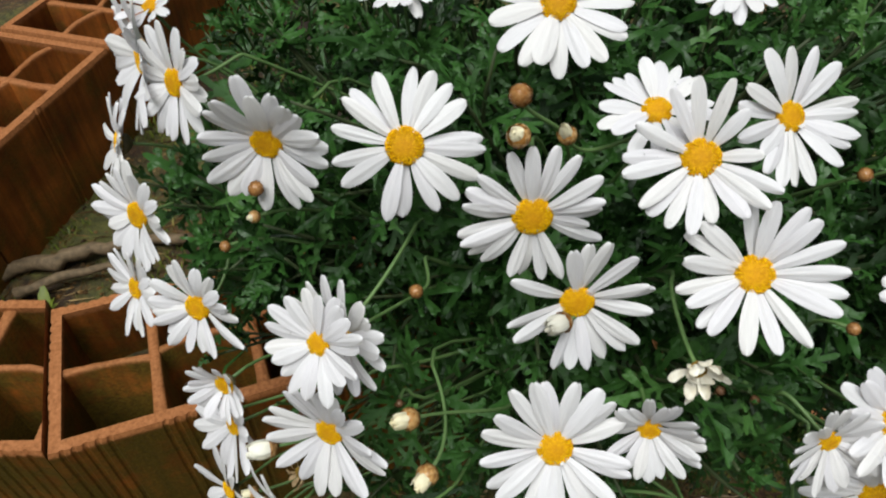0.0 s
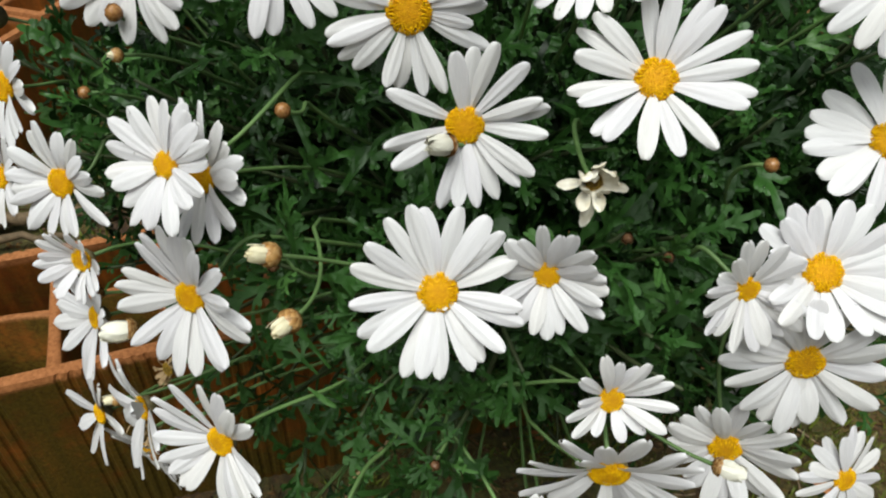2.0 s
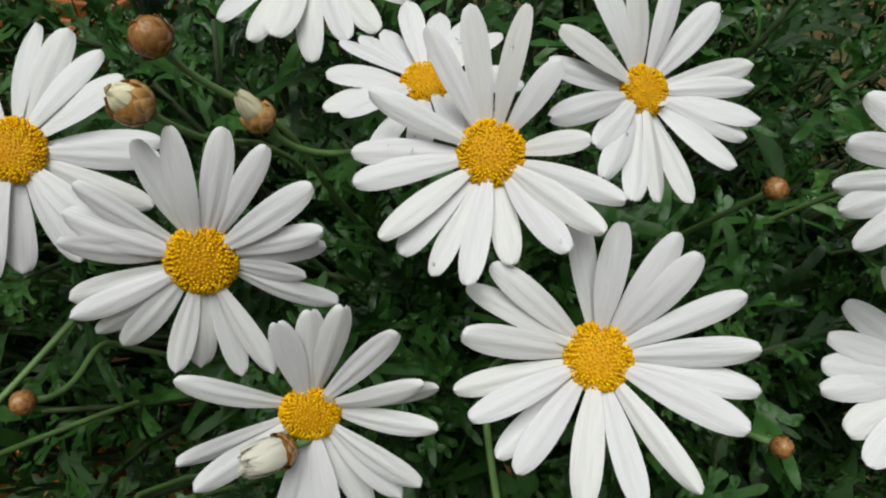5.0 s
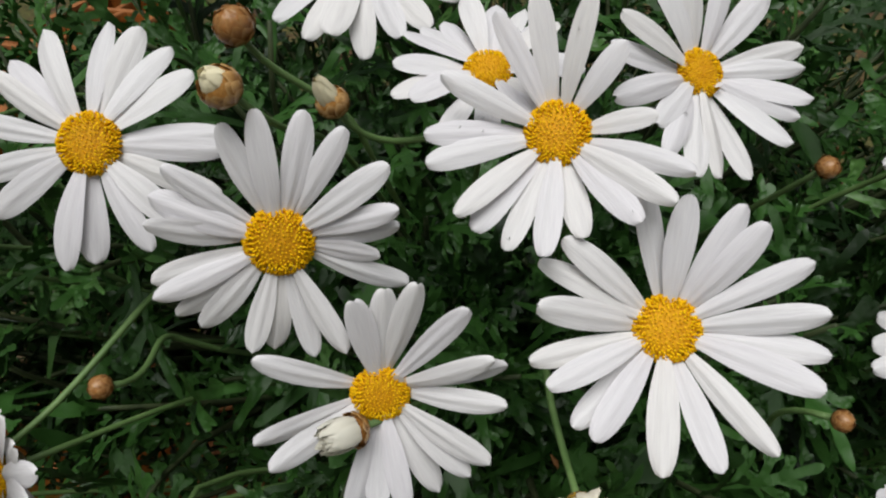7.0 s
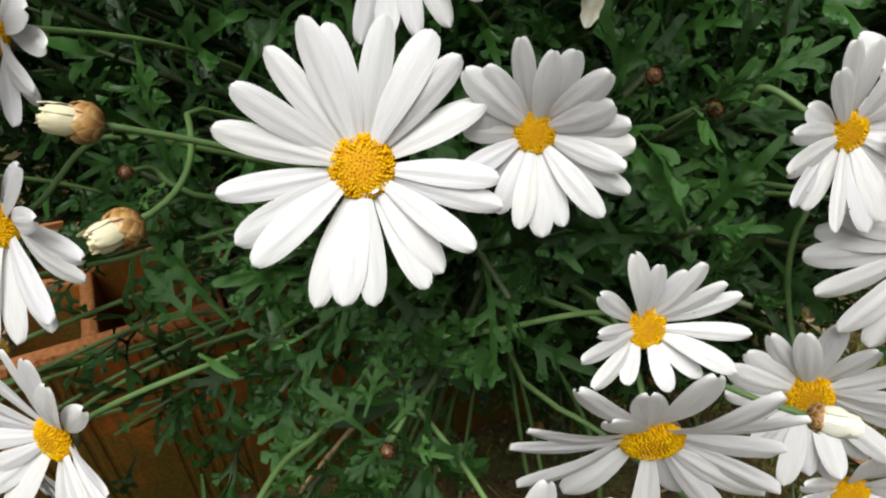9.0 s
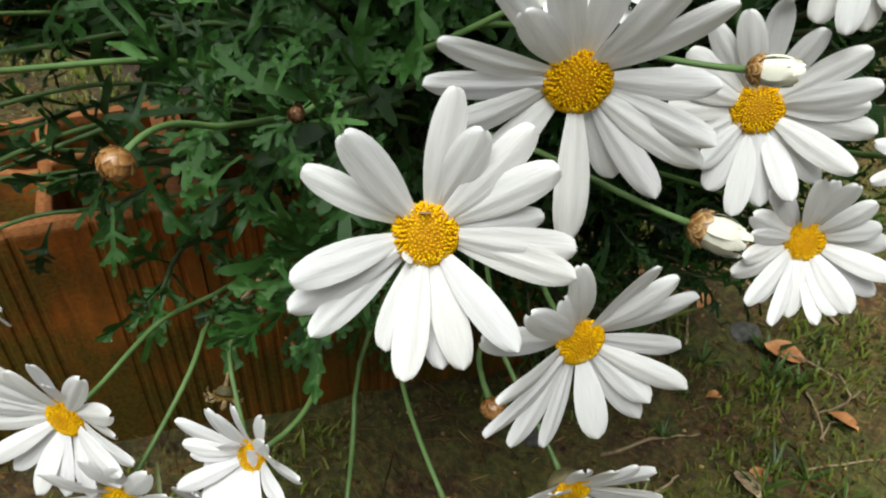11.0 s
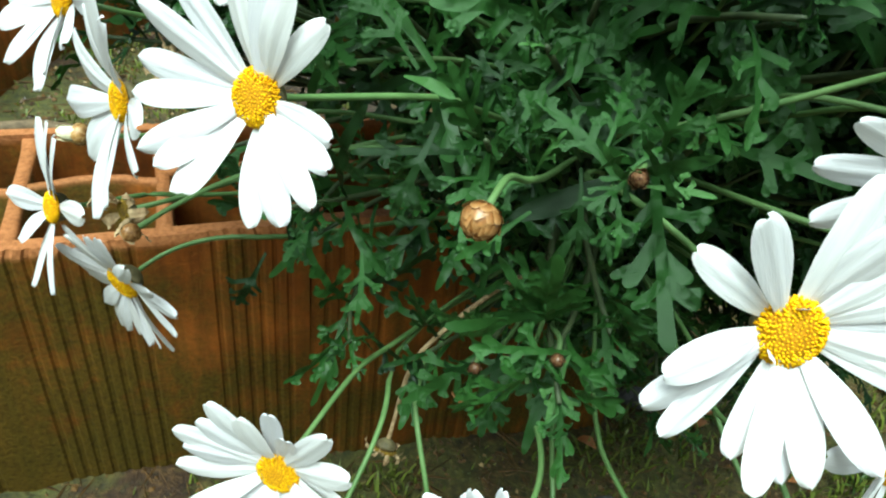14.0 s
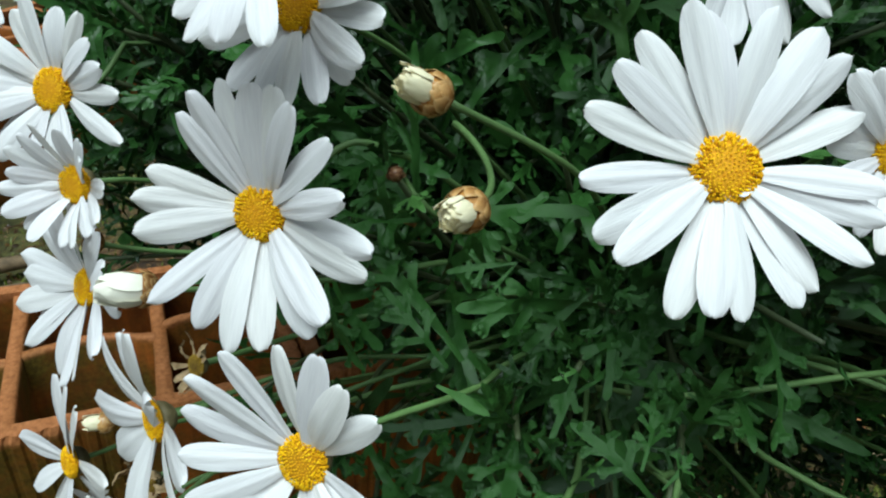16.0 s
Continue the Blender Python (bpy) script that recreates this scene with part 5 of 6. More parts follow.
# ---- buds ----
def scale_bud_mesh(seed, high, open_at=1.0, ragged=0.08):
    """A round bud of overlapping papery bracts, 1 wide, its tip along z; open_at: where its mouth lies, 1 for a closed one."""
    r = random.Random(seed)
    verts, faces, pale = [], [], []
    rings, sides = 9, 16
    for i in range(rings + 1):
        a = math.pi * open_at * i / rings
        for k in range(sides):
            w = 2 * math.pi * k / sides
            rad = 0.49 * math.sin(a) * (1.0 if i < rings - 1 else 0.9)
            verts.append((rad * math.cos(w), rad * math.sin(w), -high * 0.49 * math.cos(a)))
            pale.append(0.0)
    for i in range(rings):
        for k in range(sides):
            k2 = (k + 1) % sides
            faces.append((i * sides + k, i * sides + k2, (i + 1) * sides + k2, (i + 1) * sides + k))
    # bracts: curved shields laid like roof tiles, each with a thin dry rim that stands off a little
    rows = ((0.16, 0.30, 7), (0.30, 0.30, 8), (0.45, 0.29, 8), (0.60, 0.28, 7), (0.73, 0.24, 5)) if open_at == 1.0 else tuple((q * open_at, 0.42 * open_at, 7 + k) for k, q in enumerate((0.24, 0.44, 0.62)))
    for row, (begin, span, n) in enumerate(rows):
        for q in range(n):
            w0 = 2 * math.pi * (q + 0.5 * (row % 2)) / n + r.uniform(-0.22, 0.22)
            o = len(verts)
            stand, reach = r.uniform(0.0, ragged) if open_at == 1.0 else r.uniform(-0.01, 0.03), r.uniform(0.78, 1.12)
            for i in range(6):
                t = i / 5
                a = min(math.pi * (begin + span * reach * t), math.pi * 0.985)
                wide = (0.36, 0.43, 0.44, 0.38, 0.25, 0.07)[i] * (8 / n)
                for j in range(5):
                    side = j / 2 - 1
                    w = w0 + side * wide
                    rad = 0.495 + 0.004 * (5 - row) + stand * t * t + 0.010 * (1 - side * side) + (0.012 * r.random() if abs(side) == 1 or i > 3 else 0.0)
                    verts.append((rad * math.sin(a) * math.cos(w), rad * math.sin(a) * math.sin(w), -high * rad * math.cos(a)))
                    pale.append(max(abs(side) ** 3 * 0.8, t ** 3) * r.uniform(0.6, 1.0))
            for i in range(5):
                for j in range(4):
                    b = o + i * 5 + j
                    faces.append((b, b + 1, b + 6, b + 5))
    me = mesh_of("bud", verts, faces, BRACT if open_at == 1.0 else GOLD)
    me.attributes.new("rim", "FLOAT", "POINT").data.foreach_set("value", pale)
    return me


def tuft_mesh(seed, count, long, bulge, close, mat, wide=0.085):
    """A bundle of young petals standing out of a bud, along z; bulge: how it swells, close: how it draws in to its tip."""
    r = random.Random(seed)
    verts, faces = [], []
    # the packed middle of the bundle
    for i in range(7):
        t = i / 6
        for k in range(10):
            w = 2 * math.pi * k / 10
            rad = 0.37 * (1 + bulge * math.sin(math.pi * t * 0.85)) * (1 - close * t * t) * (1 if i < 6 else 0.5)
            verts.append(Vector((rad * math.cos(w), rad * math.sin(w), long * 0.84 * t)))
    for i in range(6):
        faces += [(i * 10 + k, i * 10 + (k + 1) % 10, i * 10 + 10 + (k + 1) % 10, i * 10 + 10 + k) for k in range(10)]
    faces.append(tuple(60 + k for k in range(10)))
    for q in range(count):
        w = q * 2.39996
        rad = 0.43 * math.sqrt((q + 0.5) / count)
        size = long * r.uniform(0.72, 1.08)
        across = Vector((-math.sin(w), math.cos(w), 0))
        outv = Vector((math.cos(w), math.sin(w), 0))
        o = len(verts)
        for i in range(7):
            t = i / 6
            half = wide * (0.75, 0.95, 1.0, 1.0, 0.9, 0.7, 0.28)[i]
            c = outv * rad * (1 + bulge * math.sin(math.pi * t * 0.85)) * (1 - close * t * t) + Vector((0, 0, size * t))
            tilt = r.uniform(-0.02, 0.02)
            for sgn in (-1, 0, 1):
                verts.append(c + across * sgn * half + outv * ((-0.025 if sgn else 0.02) + sgn * tilt))
        for i in range(6):
            b = o + i * 3
            faces += [(b, b + 1, b + 4, b + 3), (b + 1, b + 2, b + 5, b + 4)]
    return mesh_of("closed_petals", verts, faces, mat)


BUDS = [scale_bud_mesh(i, h) for i, h in enumerate((0.92, 1.0))]
DARK_BRACT = make_bract_material("dark_red_brown_bracts", (0.030, 0.012, 0.006), (0.11, 0.040, 0.018), (0.34, 0.20, 0.10))
BUDS_TINY = [scale_bud_mesh(27 + i, 0.95, ragged=0.22) for i in range(2)]
for me in BUDS_TINY:
    me.materials[0] = DARK_BRACT
CUPS_OPEN = [scale_bud_mesh(7 + i, 0.96, 0.50) for i in range(2)]
CUPS_TIGHT = [scale_bud_mesh(17 + i, 1.0, 0.72) for i in range(3)]
TUFTS = {"tip": tuft_mesh(1, 26, 0.70, 0.0, 0.55, CREAM, 0.15), "cone": tuft_mesh(5, 30, 1.25, 0.0, 0.60, CREAM, 0.17), "brush": tuft_mesh(2, 34, 1.15, 0.10, 0.12, CREAM, 0.15), "full": tuft_mesh(4, 46, 1.05, 0.16, 0.14, CREAM_WHITE, 0.15), "opening": tuft_mesh(3, 24, 1.10, 0.20, 0.10, CREAM_WHITE, 0.23)}
BUD_COUNT = [0]


def bud(x, y, z, nx, ny, nz, size, stage="", label="", stem=0.07, target=None):
    """A flower bud; stage: how far its petals show."""
    BUD_COUNT[0] += 1
    seed = 500 + BUD_COUNT[0]
    axis = Vector((nx, ny, nz)).normalized()
    head = Matrix.Translation((x, y, z)) @ frame_to(axis).to_4x4() @ Matrix.Scale(size, 4)
    top = link_mesh("bud", {"": BUDS, "tip": CUPS_TIGHT, "cone": CUPS_TIGHT, "brush": CUPS_TIGHT, "tiny": BUDS_TINY}.get(stage, CUPS_OPEN)[seed % 2], plant)
    top.matrix_basis = head
    tagged(top, label or "closed golden-brown scaly flower bud")
    if stage in TUFTS:
        ob = link_mesh("closed_petals", TUFTS[stage], top)
        ob.matrix_basis = pose(0, 0, 0.16 if stage in ("tip", "cone", "brush") else -0.02, 0, 0, 37 * BUD_COUNT[0]) @ (Matrix.Diagonal((0.86, 0.86, 0.70, 1)) if stage in ("tip", "cone", "brush") else Matrix())
        tagged(ob, "white half-open petals" if stage == "opening" else "cream young petals")
    pts, radii = peduncle(Vector((x, y, z)) - axis * size * 0.42, axis, seed, stem, 0.00060, target)
    inv = head.inverted()
    vs, fs = tube([inv @ p for p in pts], [q / size for q in radii], 7)
    link_mesh("stem", mesh_of("stem", vs, fs, STEM), top)


OPENING = "half-open bud with cream petals out of brown bracts"
bud(-0.0256, -0.1786, 0.3562, -0.74, -0.48, 0.47, 0.0067, "brush", OPENING, 0.06, (0.0070, -0.1610, 0.3340))
bud(-0.0197, -0.1903, 0.3434, -0.48, -0.82, 0.20, 0.0067, "brush", OPENING, 0.06, (-0.0190, -0.1480, 0.3400))
bud(0.0515, -0.2288, 0.2063, 0.32, -0.70, -0.30, 0.0055, "tip", "small hanging bud with a cream tip", 0.055, (0.0404, -0.1834, 0.2046))
bud(0.0588, -0.2292, 0.2433, 0.30, -0.60, -0.55, 0.0048, "", "", 0.05, (0.0627, -0.1890, 0.2273))
bud(0.0036, -0.1291, 0.4397, -0.25, -0.45, 0.80, 0.0060, "", "", 0.04, (0.0219, -0.1146, 0.4124))
bud(0.0029, -0.1400, 0.4345, -0.42, -0.50, 0.72, 0.0063, "tip", "brown bud showing a cream tip", 0.05, (0.0125, -0.1080, 0.4100))
bud(0.0178, -0.1299, 0.4275, -0.38, -0.35, 0.88, 0.0055, "cone", "brown bud with a pointed cream tip", 0.05, (0.0522, -0.1028, 0.4096))
bud(0.1083, -0.1285, 0.4140, 0.10, -0.60, 0.75, 0.0041, "", "", 0.05)
bud(0.1102, -0.1570, 0.3765, 0.35, -0.75, 0.45, 0.0039, "", "", 0.05, (0.1213, -0.1297, 0.3281))
bud(-0.0056, -0.2201, 0.2943, -0.35, -0.85, -0.30, 0.0058, "", "", 0.05, (0.0044, -0.1951, 0.2880))
bud(-0.0792, -0.1632, 0.3065, -0.90, -0.35, 0.20, 0.0074, "opening", "white bud about to open beside the daisies", 0.06, (-0.0196, -0.1398, 0.3016))
bud(0.0200, -0.1588, 0.3797, -0.72, -0.55, 0.31, 0.0064, "full", OPENING, 0.05, (0.0464, -0.1244, 0.3506))
bud(0.0965, -0.2190, 0.2805, 0.80, -0.45, -0.10, 0.0070, "opening", "white bud about to open on a long stalk", 0.06, (0.0613, -0.1846, 0.2806))
bud(0.1030, -0.2085, 0.3070, 0.85, -0.50, 0.15, 0.0058, "opening", "white bud about to open before a daisy", 0.05, (0.0612, -0.1694, 0.3003))
bud(-0.0914, -0.1641, 0.2700, -0.95, -0.30, 0.12, 0.0048, "brush", "small cream bud", 0.05, (-0.0303, -0.1386, 0.2710))
bud(-0.0781, -0.1150, 0.3921, -0.30, -0.60, 0.70, 0.0050, "", "", 0.05)
bud(-0.0815, -0.1135, 0.3778, -0.70, -0.60, 0.20, 0.0043, "tip", "small bud with a cream tip", 0.05)
bud(-0.0933, -0.1168, 0.3661, -0.50, -0.75, 0.40, 0.0039, "", "", 0.05)
bud(-0.0241, -0.1501, 0.3828, -0.55, -0.60, 0.55, 0.0041, "", "small closed brown bud", 0.07, (-0.0201, -0.1213, 0.3664))
bud(-0.0946, -0.1471, 0.3064, -0.60, -0.60, 0.50, 0.0046, "", "", 0.05)
bud(-0.0780, -0.1757, 0.2529, -0.60, -0.70, -0.30, 0.0041, "", "faded grey-brown bud", 0.05, (-0.0199, -0.1388, 0.2630))
# the tiny dark buds in the leaf tips
for x, y, z in ((0.0192, -0.1936, 0.2439), (0.0725, -0.1673, 0.3569), (-0.0302, -0.1599, 0.3338), (0.0212, -0.2024, 0.2946), (0.0036, -0.1814, 0.2270), (0.0871, -0.1652, 0.3485)):
    bud(x, y, z, -0.1, -0.8, 0.5, 0.0029, "tiny", "tiny dark brown bud in a leaf tip", 0.012)


# ---- spent flowers ----
SPENT_DISC = DISCS[0].copy()
SPENT_DISC.materials[0] = make_plain("olive_spent_florets", (0.16, 0.085, 0.004), (0.46, 0.30, 0.03), 700, 0.8)
SPENT_DISC.materials[1] = make_plain("brown_spent_base", (0.06, 0.035, 0.008), (0.16, 0.09, 0.02), 700, 0.9)


def spent_head(x, y, z, nx, ny, nz, size, petals, mat, label, target, dome=1.0, short=0.6, broad=0.135, curl=3.3, rise=(-0.5, 1.0), rough=1.0, plan=(), stalk=STEM, core=None):
    """A flower past its time; rough: how much its petals are crumpled; plan: bearing, length, half width, rise and bend of single petals."""
    FLOWER_COUNT[0] += 1
    seed = 900 + FLOWER_COUNT[0]
    r = random.Random(seed)
    axis = Vector((nx, ny, nz)).normalized()
    head = Matrix.Translation((x, y, z)) @ frame_to(axis).to_4x4()
    top = link_mesh("spent_daisy", core or SPENT_DISC, plant)
    top.matrix_basis = head @ Matrix.Scale(dome, 4)
    tagged(top, label)
    link_mesh("calyx", CUPS[0], top).matrix_basis = Matrix.Translation((0, 0, -0.0006))
    inv = (head @ Matrix.Scale(dome, 4)).inverted()
    for q in range(len(plan) or petals):
        # a crumpled petal: a strip that curls over itself
        a = 2 * math.pi * q / max(petals, 1) + r.uniform(-0.25, 0.25)
        verts, faces = [], []
        n, m = 12, 6
        p = Vector((DISC_R * 0.8 * dome, 0, 0.0004))
        up = r.uniform(*rise)
        bend = r.uniform(-curl, curl)
        step = size * r.uniform(short, 1.0) / n
        yaw, twist, lean = 0.0, 0.0, r.uniform(-1.0, 1.0)
        wide, hollow = size * broad * r.uniform(0.75, 1.25), r.uniform(-0.35, 0.5)
        if plan:
            a, step, wide, up, bend = radians(plan[q][0]), plan[q][1] / n, plan[q][2], plan[q][3], plan[q][4]
        for i in range(n + 1):
            t = i / n
            half = wide * (0.34 + 0.66 * math.sin(min(t / 0.62, 1) * math.pi / 2)) * (1 if t < 0.7 else math.sqrt(max(1 - 0.9 * ((t - 0.7) / 0.3) ** 2, 0)))
            twist = lean * t + rough * r.uniform(-0.7, 0.7) * t
            for j in range(m + 1):
                v = j / m * 2 - 1
                back = Vector((-math.sin(up) * math.cos(yaw), -math.sin(up) * math.sin(yaw), math.cos(up)))
                across = Vector((-math.sin(yaw), math.cos(yaw), 0)) + back * twist
                verts.append(p + across.normalized() * v * half + back * half * (hollow * v * v + 0.10 * math.cos(v * 6.6) + rough * r.uniform(-0.10, 0.10)))
            yaw += rough * r.uniform(-0.16, 0.16)
            p = p + Vector((math.cos(up) * math.cos(yaw), math.cos(up) * math.sin(yaw), math.sin(up))) * step
            up += bend / n * (0.4 + 1.2 * t)
        for i in range(n):
            for j in range(m):
                b = i * (m + 1) + j
                faces.append((b, b + m + 1, b + m + 2, b + 1))
        ob = link_mesh("petal", mesh_of("petal", verts, faces, mat), top)
        ob.matrix_basis = Matrix.Scale(1 / dome, 4) @ pose(0, 0, 0, 0, 0, math.degrees(a))
    pts, radii = peduncle(Vector((x, y, z)) - axis * 0.0046 * dome, axis, seed, 0.09, 0.00064, target)
    vs, fs = tube([inv @ p for p in pts], [q / dome for q in radii], 7)
    link_mesh("stem", mesh_of("stem", vs, fs, stalk), top)


WILTED = ((84, 0.0070, 0.0018, 0.75, 1.3), (52, 0.0076, 0.0021, 0.80, 1.5), (18, 0.0072, 0.0020, 0.70, 1.2), (348, 0.0080, 0.0012, 0.45, 0.9), (318, 0.0066, 0.0019, 0.9, 2.2),
          (288, 0.0074, 0.0018, 0.55, 1.2), (270, 0.0098, 0.0020, 0.0, -0.3), (244, 0.0076, 0.0018, 0.5, 0.8), (222, 0.0062, 0.0016, 0.9, 2.0), (186, 0.0094, 0.0014, 0.40, 0.8),
          (166, 0.0066, 0.0017, 0.8, 1.4), (146, 0.0058, 0.0016, 1.0, 1.8), (114, 0.0054, 0.0017, 1.0, 2.0), (98, 0.0046, 0.0014, 1.2, 2.8))
spent_head(0.0556, -0.1768, 0.3828, -0.1, -0.85, 0.45, 0.0118, 0, FADED, "wilted daisy with crumpled cream petals", (0.060, -0.135, 0.375), 0.46, 0.5, 0.20, rough=0.45, plan=WILTED)
spent_head(0.0256, -0.2195, 0.1814, 0.0, -0.95, 0.10, 0.0115, 17, DRIED, "dried daisy with shrivelled tan petals", (0.0276, -0.1900, 0.2000), 0.92, 0.3, 0.095, 4.6, (-1.1, 0.5), core=DISCS[1])
spent_head(-0.0843, -0.1638, 0.2503, -0.60, -0.70, 0.10, 0.0100, 12, DRIED, "dried daisy with curled brown petals", (-0.020, -0.130, 0.262), 0.50, 0.5)
spent_head(-0.0698, -0.1640, 0.2878, -0.60, -0.70, 0.25, 0.0070, 9, DRIED, "dried daisy with curled brown petals", (-0.010, -0.130, 0.285), 0.45, 0.5)

spent_head(-0.0163, -0.1681, 0.1768, -0.2, -0.55, -0.75, 0.0070, 13, DRIED, "withered brown daisy hanging on a tan stalk", (-0.0080, -0.1560, 0.2080), 0.62, 0.5, 0.12, 4.4, (-0.2, 1.2), stalk=DRIED)


# ---- litter on the soil ----
def twig(points, radius, name="twig", label="dry brown twig lying on the soil", mat=TWIG, seed=0, category="twig"):
    r = random.Random(seed)
    fine = []
    for i in range(len(points) - 1):
        a, b = Vector(points[i]), Vector(points[i + 1])
        for q in range(4):
            fine.append(a.lerp(b, q / 4) + Vector((r.uniform(-1, 1), r.uniform(-1, 1), r.uniform(-0.5, 0.5))) * radius * 0.7)
    fine.append(Vector(points[-1]))
    radii = [radius * (1 - 0.5 * i / len(fine)) * r.uniform(0.8, 1.15) for i in range(len(fine))]
    vs, fs = tube(fine, radii, 7)
    tagged(new(name, mesh_of(name, vs, fs, mat)), label, category, "dry %ss on the soil" % category)


def on_soil(x, y, lift=0.0):
    return Vector((x, y, ground_height(x, y) + lift))


# a grey root lies between the two rows of bricks
for k, (a, b, c) in enumerate((((0.347, 0.066), (0.366, 0.050), (0.389, 0.030)), ((0.389, 0.034), (0.386, 0.018), (0.383, 0.006)), ((0.352, 0.014), (0.351, -0.004), (0.345, -0.030)),
                               ((0.344, -0.028), (0.358, -0.014), (0.372, -0.012)), ((0.398, 0.016), (0.378, 0.002), (0.350, -0.006)), ((0.420, 0.090), (0.414, 0.120), (0.418, 0.150)))):
    twig([on_soil(*a, 0.003), on_soil(*b, 0.005), on_soil(*c, 0.002)], (0.0016, 0.0011, 0.0012, 0.0010, 0.0012, 0.0015)[k], "twig", "straw-coloured dry stalk lying on the moss", TWIG, 40 + k)
twig([on_soil(-0.40, 0.090, 0.012), on_soil(-0.345, 0.108, 0.010), on_soil(-0.30, 0.126, 0.013), on_soil(-0.235, 0.140, 0.008)], 0.0085, "woody_root", "weathered grey-brown root lying between bricks", BARK, 3, "root")
twig([on_soil(-0.36, 0.075, 0.010), on_soil(-0.31, 0.098, 0.012), on_soil(-0.26, 0.104, 0.010)], 0.005, "woody_root", "thin weathered root lying between bricks", BARK, 4, "root")
rt = random.Random(21)
for i in range(46):
    cx, cy = (rt.uniform(0.10, 0.62), rt.uniform(-0.16, 0.42)) if i < 34 else (rt.uniform(-0.30, 0.05), rt.uniform(-0.17, -0.09))
    w, long = rt.uniform(0, 3.14), rt.uniform(0.02, 0.075)
    d = Vector((math.cos(w), math.sin(w), 0)) * long / 2
    a, b = Vector((cx, cy, 0)) - d, Vector((cx, cy, 0)) + d
    twig([on_soil(a.x, a.y, 0.002), on_soil(cx, cy, 0.004), on_soil(b.x, b.y, 0.002)], rt.uniform(0.0007, 0.0019), seed=60 + i)


def stone(x, y, size, seed, mat, name="stone", label="dark grey stone half sunk in soil", category="stone"):
    r = random.Random(seed)
    bm = bmesh.new()
    bmesh.ops.create_icosphere(bm, subdivisions=3, radius=1)
    stretch = Vector((size, size * r.uniform(0.7, 0.95), size * r.uniform(0.45, 0.6)))
    for v in bm.verts:
        q = 1 + 0.22 * noise.noise(v.co * 1.4 + Vector((seed, 0, 0))) + 0.05 * noise.noise(v.co * 5)
        v.co = Vector((v.co.x * stretch.x, v.co.y * stretch.y, v.co.z * stretch.z)) * q
    me = bpy.data.meshes.new(name)
    bm.to_mesh(me)
    bm.free()
    me.materials.append(mat)
    ob = new(name, me)
    ob.matrix_world = Matrix.Translation(on_soil(x, y, size * 0.02)) @ pose(0, 0, 0, 0, 0, r.uniform(0, 360))
    tagged(ob, label, category, "stones in the soil")


for i, (x, y, s) in enumerate(((0.108, -0.098, 0.014), (0.138, -0.015, 0.010), (0.178, 0.085, 0.014), (0.335, 0.085, 0.015), (-0.15, -0.11, 0.009))):
    stone(x, y, s, 70 + i, STONE)


def flat_leaf(x, y, size, yaw, mat, label, name="dead_leaf"):
    r = random.Random(int(x * 1000))
    verts, faces = [], []
    n = 8
    for i in range(n + 1):
        t = i / n
        half = size * 0.32 * math.sin(math.pi * min(max(t, 0.03), 0.97)) ** 0.7
        for sgn in (-1, 0, 1):
            verts.append((size * (t - 0.5), sgn * half, 0.004 * math.sin(t * 3) + abs(sgn) * size * 0.12 + r.uniform(-0.0005, 0.0005)))
    for i in range(n):
        b = i * 3
        faces += [(b, b + 3, b + 4, b + 1), (b + 1, b + 4, b + 5, b + 2)]
    ob = new(name, mesh_of(name, verts, faces, mat))
    ob.matrix_world = Matrix.Translation(on_soil(x, y, 0.002)) @ pose(0, 0, 0, r.uniform(-12, 12), r.uniform(-12, 12), yaw)
    tagged(ob, label, "dead leaf", "fallen leaves on the soil")


flat_leaf(0.355, 0.056, 0.034, -25, DEADLEAF, "orange-brown fallen leaf on mossy soil")
for x, y, s, a in ((0.317, 0.161, 0.034, 10), (0.384, 0.189, 0.03, 70), (0.398, 0.164, 0.034, -30), (0.31, 0.117, 0.02, 40)):
    flat_leaf(x, y, s, a, DEADLEAF, "orange-brown fallen leaf on mossy soil")
for i in range(40):
    flat_leaf(rt.uniform(0.08, 0.60), rt.uniform(-0.14, 0.42), rt.uniform(0.008, 0.026), rt.uniform(0, 360), DEADLEAF if i % 3 < 2 else TWIG, "dry brown fallen leaf on the soil")


def weed(x, y, blades, size, seed, label="small green weed growing in soil", wide=0.10, mat=GRASS):
    r = random.Random(seed)
    top = new("weed")
    top.matrix_world = Matrix.Translation(on_soil(x, y, 0.0))
    tagged(top, label, "weed", "weeds and grass tufts in the soil")
    for q in range(blades):
        verts, faces = [], []
        w = q * 2.39996 + r.uniform(-0.3, 0.3)
        tilt = r.uniform(0.35, 1.15)
        long = size * r.uniform(0.6, 1.0)
        p = Vector((0, 0, -0.001))
        for i in range(6):
            t = i / 5
            half = long * wide * math.sin(math.pi * (0.12 + 0.85 * t)) * 0.5
            side = Vector((-math.sin(w), math.cos(w), 0)) * half
            verts += [p + side, p + Vector((0, 0, -half * 0.3)), p - side]
            a = tilt + 0.5 * t
            p = p + Vector((math.cos(w) * math.sin(a), math.sin(w) * math.sin(a), math.cos(a))) * long / 5
        for i in range(5):
            b = i * 3
            faces += [(b, b + 3, b + 4, b + 1), (b + 1, b + 4, b + 5, b + 2)]
        link_mesh("blade", mesh_of("blade", verts, faces, mat), top)


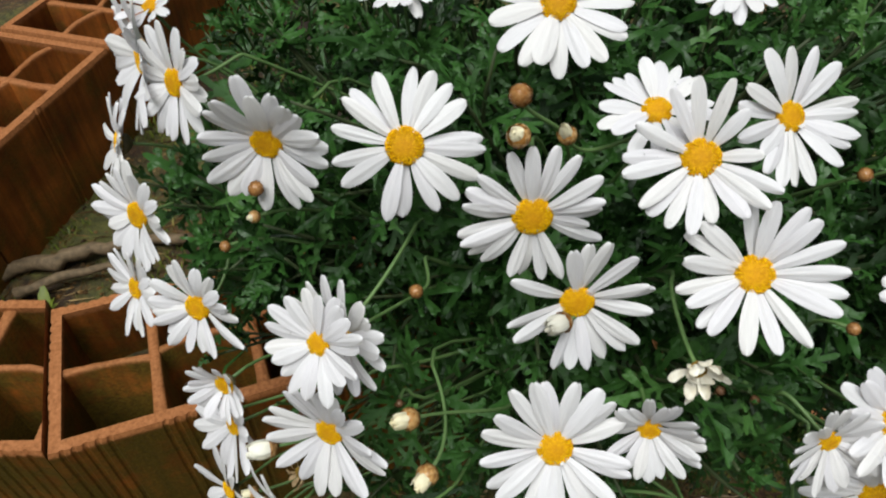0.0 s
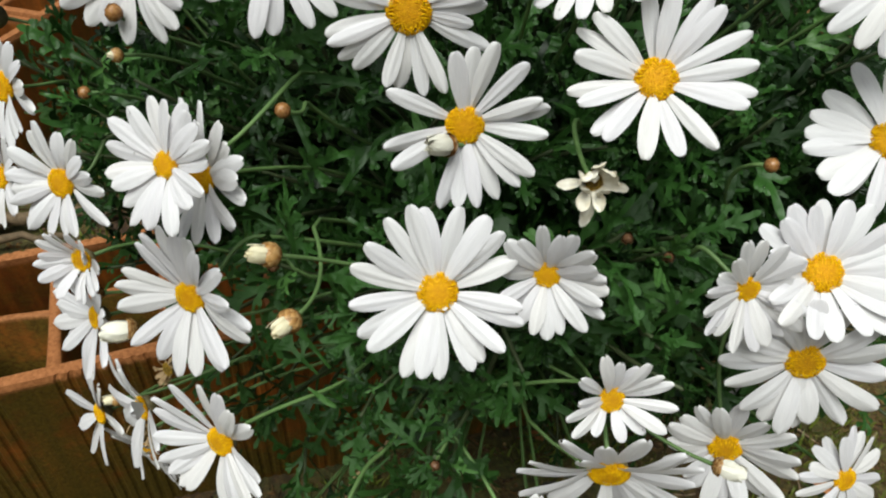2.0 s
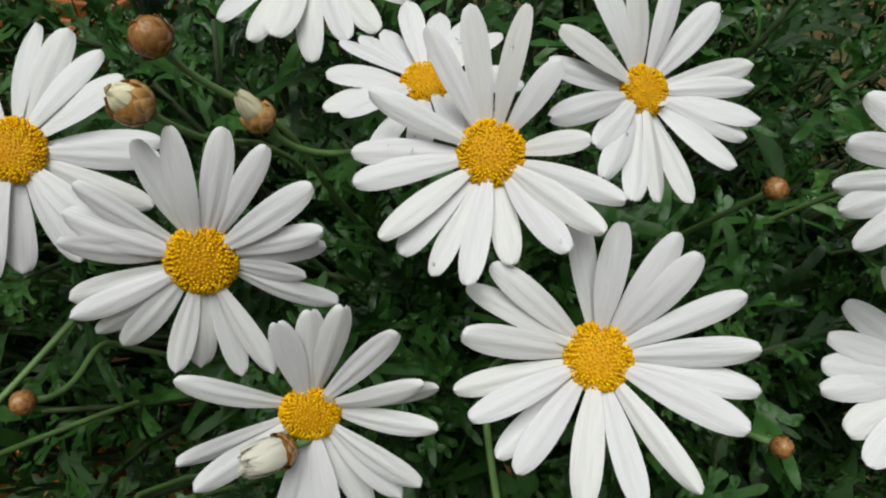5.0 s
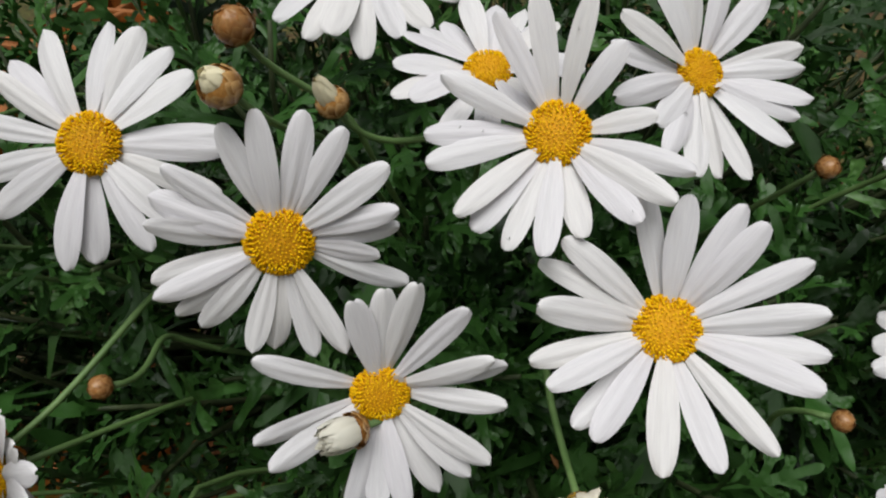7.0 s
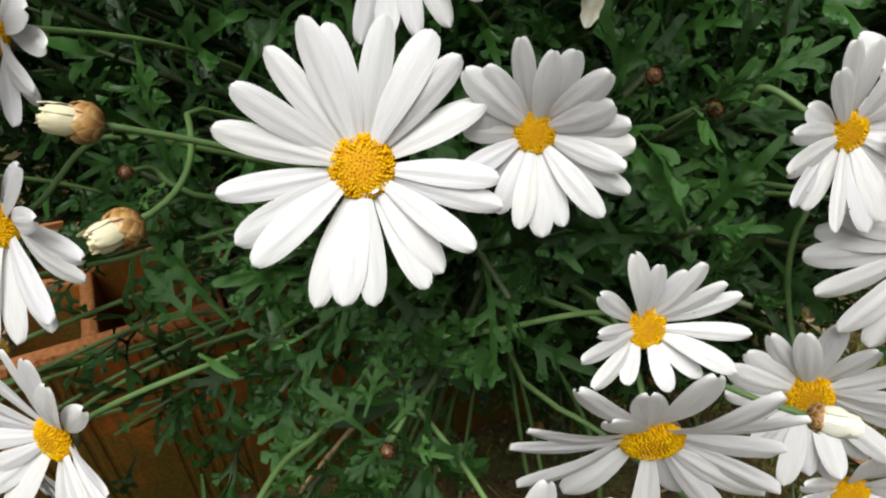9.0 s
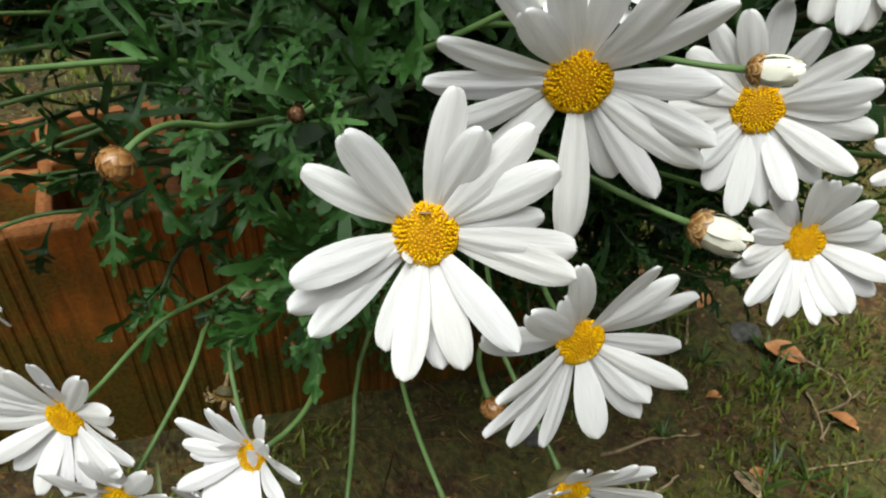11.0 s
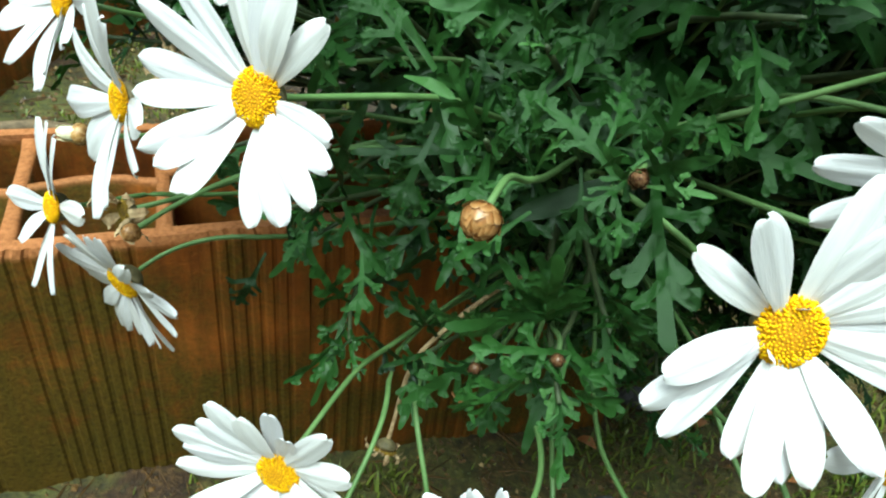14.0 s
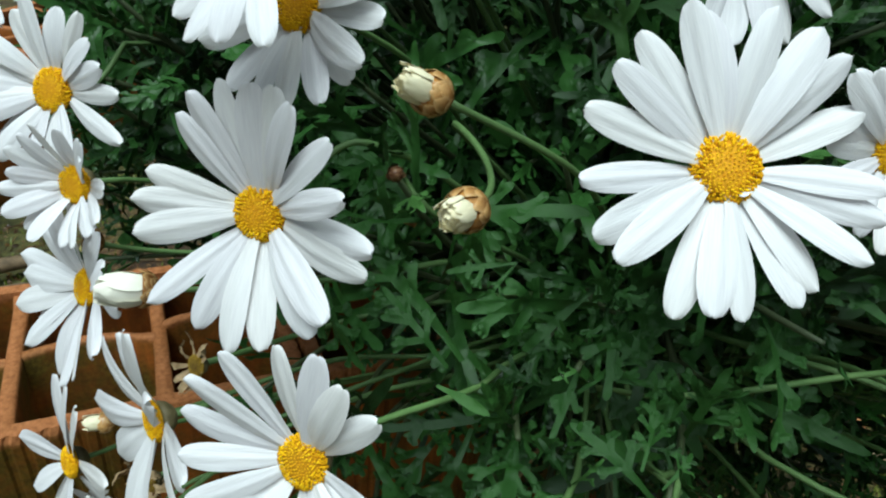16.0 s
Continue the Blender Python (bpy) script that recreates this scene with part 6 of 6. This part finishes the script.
weed(0.345, 0.062, 12, 0.030, 1, "leafy green weed beside a fallen leaf", 0.22, FRESH)
for k, (x, y, s) in enumerate(((0.338, 0.036, 0.030), (0.350, 0.022, 0.026), (0.330, 0.020, 0.024), (0.262, 0.060, 0.026), (0.235, 0.072, 0.024), (0.285, 0.050, 0.024), (0.300, -0.050, 0.026),
                               (0.318, -0.060, 0.024), (0.282, -0.068, 0.028), (0.255, 0.020, 0.020), (0.365, -0.015, 0.020), (0.335, -0.078, 0.026), (0.395, 0.070, 0.022), (0.230, -0.020, 0.018))):
    weed(x, y, 13, s, 20 + k, "tuft of soft green grass in mossy soil", 0.09, FRESH)
weed(0.20, -0.07, 12, 0.03, 2)
weed(-0.09, -0.10, 10, 0.035, 3)
weed(-0.22, -0.115, 12, 0.04, 4)
weed(0.27, 0.10, 14, 0.035, 5)
weed(0.14, -0.10, 14, 0.028, 6)
weed(-0.335, 0.060, 9, 0.03, 7, "small green weed beside the root", 0.3)


def build_moss():
    """Short grass and moss over the soil, one object."""
    r = random.Random(8)
    verts, faces = [], []
    for q in range(42000):
        x, y = r.uniform(-0.45, 0.75), r.uniform(-0.24, 0.55)
        rel = Vector((x, y, 0)) - ROW_START
        if -0.30 < rel.dot(ROW_ALONG) < 0.32 and -0.01 < rel.dot(ROW_BACK) < 0.13:
            continue
        patch = noise.noise(Vector((x * 11, y * 11, 2.0))) + 0.5 * noise.noise(Vector((x * 30, y * 30, 4.0))) + (0.30 if x > 0.1 else 0.0)
        if patch < 0.05 and r.random() > 0.10:
            continue
        w, long = r.uniform(0, 6.28), r.uniform(0.003, 0.008) * (1 + 1.3 * max(patch, 0))
        a = on_soil(x, y, -0.001)
        lean = Vector((math.cos(w), math.sin(w), 0)) * long * r.uniform(0.3, 0.9)
        side = Vector((-math.sin(w), math.cos(w), 0)) * long * 0.09
        o = len(verts)
        verts += [a - side, a + side, a + lean * 0.4 + Vector((0, 0, long * 0.6)) + side * 0.8, a + lean * 0.4 + Vector((0, 0, long * 0.6)) - side * 0.8, a + lean + Vector((0, 0, long * 0.85))]
        faces += [(o, o + 1, o + 2, o + 3), (o + 3, o + 2, o + 4)]
    tagged(new("moss", mesh_of("moss", verts, faces, GRASS)), "short green moss and grass over the soil", "moss", kind="stuff")


def build_crumbs():
    """Loose crumbs of earth and bits of straw, one object."""
    r = random.Random(9)
    verts, faces = [], []
    for q in range(23000):
        x, y = r.uniform(-0.45, 0.75), r.uniform(-0.24, 0.55)
        a = on_soil(x, y, 0.0)
        s = r.uniform(0.0006, 0.0030)
        lengthy = r.uniform(1, 1.4) if r.random() < 0.6 else r.uniform(3, 8)
        w = r.uniform(0, 6.28)
        u, v = Vector((math.cos(w), math.sin(w), r.uniform(-0.2, 0.2))) * s * (lengthy if lengthy > 2 else 1), Vector((-math.sin(w), math.cos(w), 0)) * s * (0.22 if lengthy > 2 else 0.8)
        h = Vector((0, 0, s * (0.4 if lengthy > 2 else 0.8)))
        o = len(verts)
        verts += [a + u, a + v, a - u, a - v, a + h, a - h]
        for i in range(4):
            faces += [(o + i, o + (i + 1) % 4, o + 4), (o + (i + 1) % 4, o + i, o + 5)]
    tagged(new("soil_crumbs", mesh_of("soil_crumbs", verts, faces, CRUMB, False)), "loose crumbs of earth and straw on the ground", "soil", kind="stuff")


build_moss()
build_crumbs()
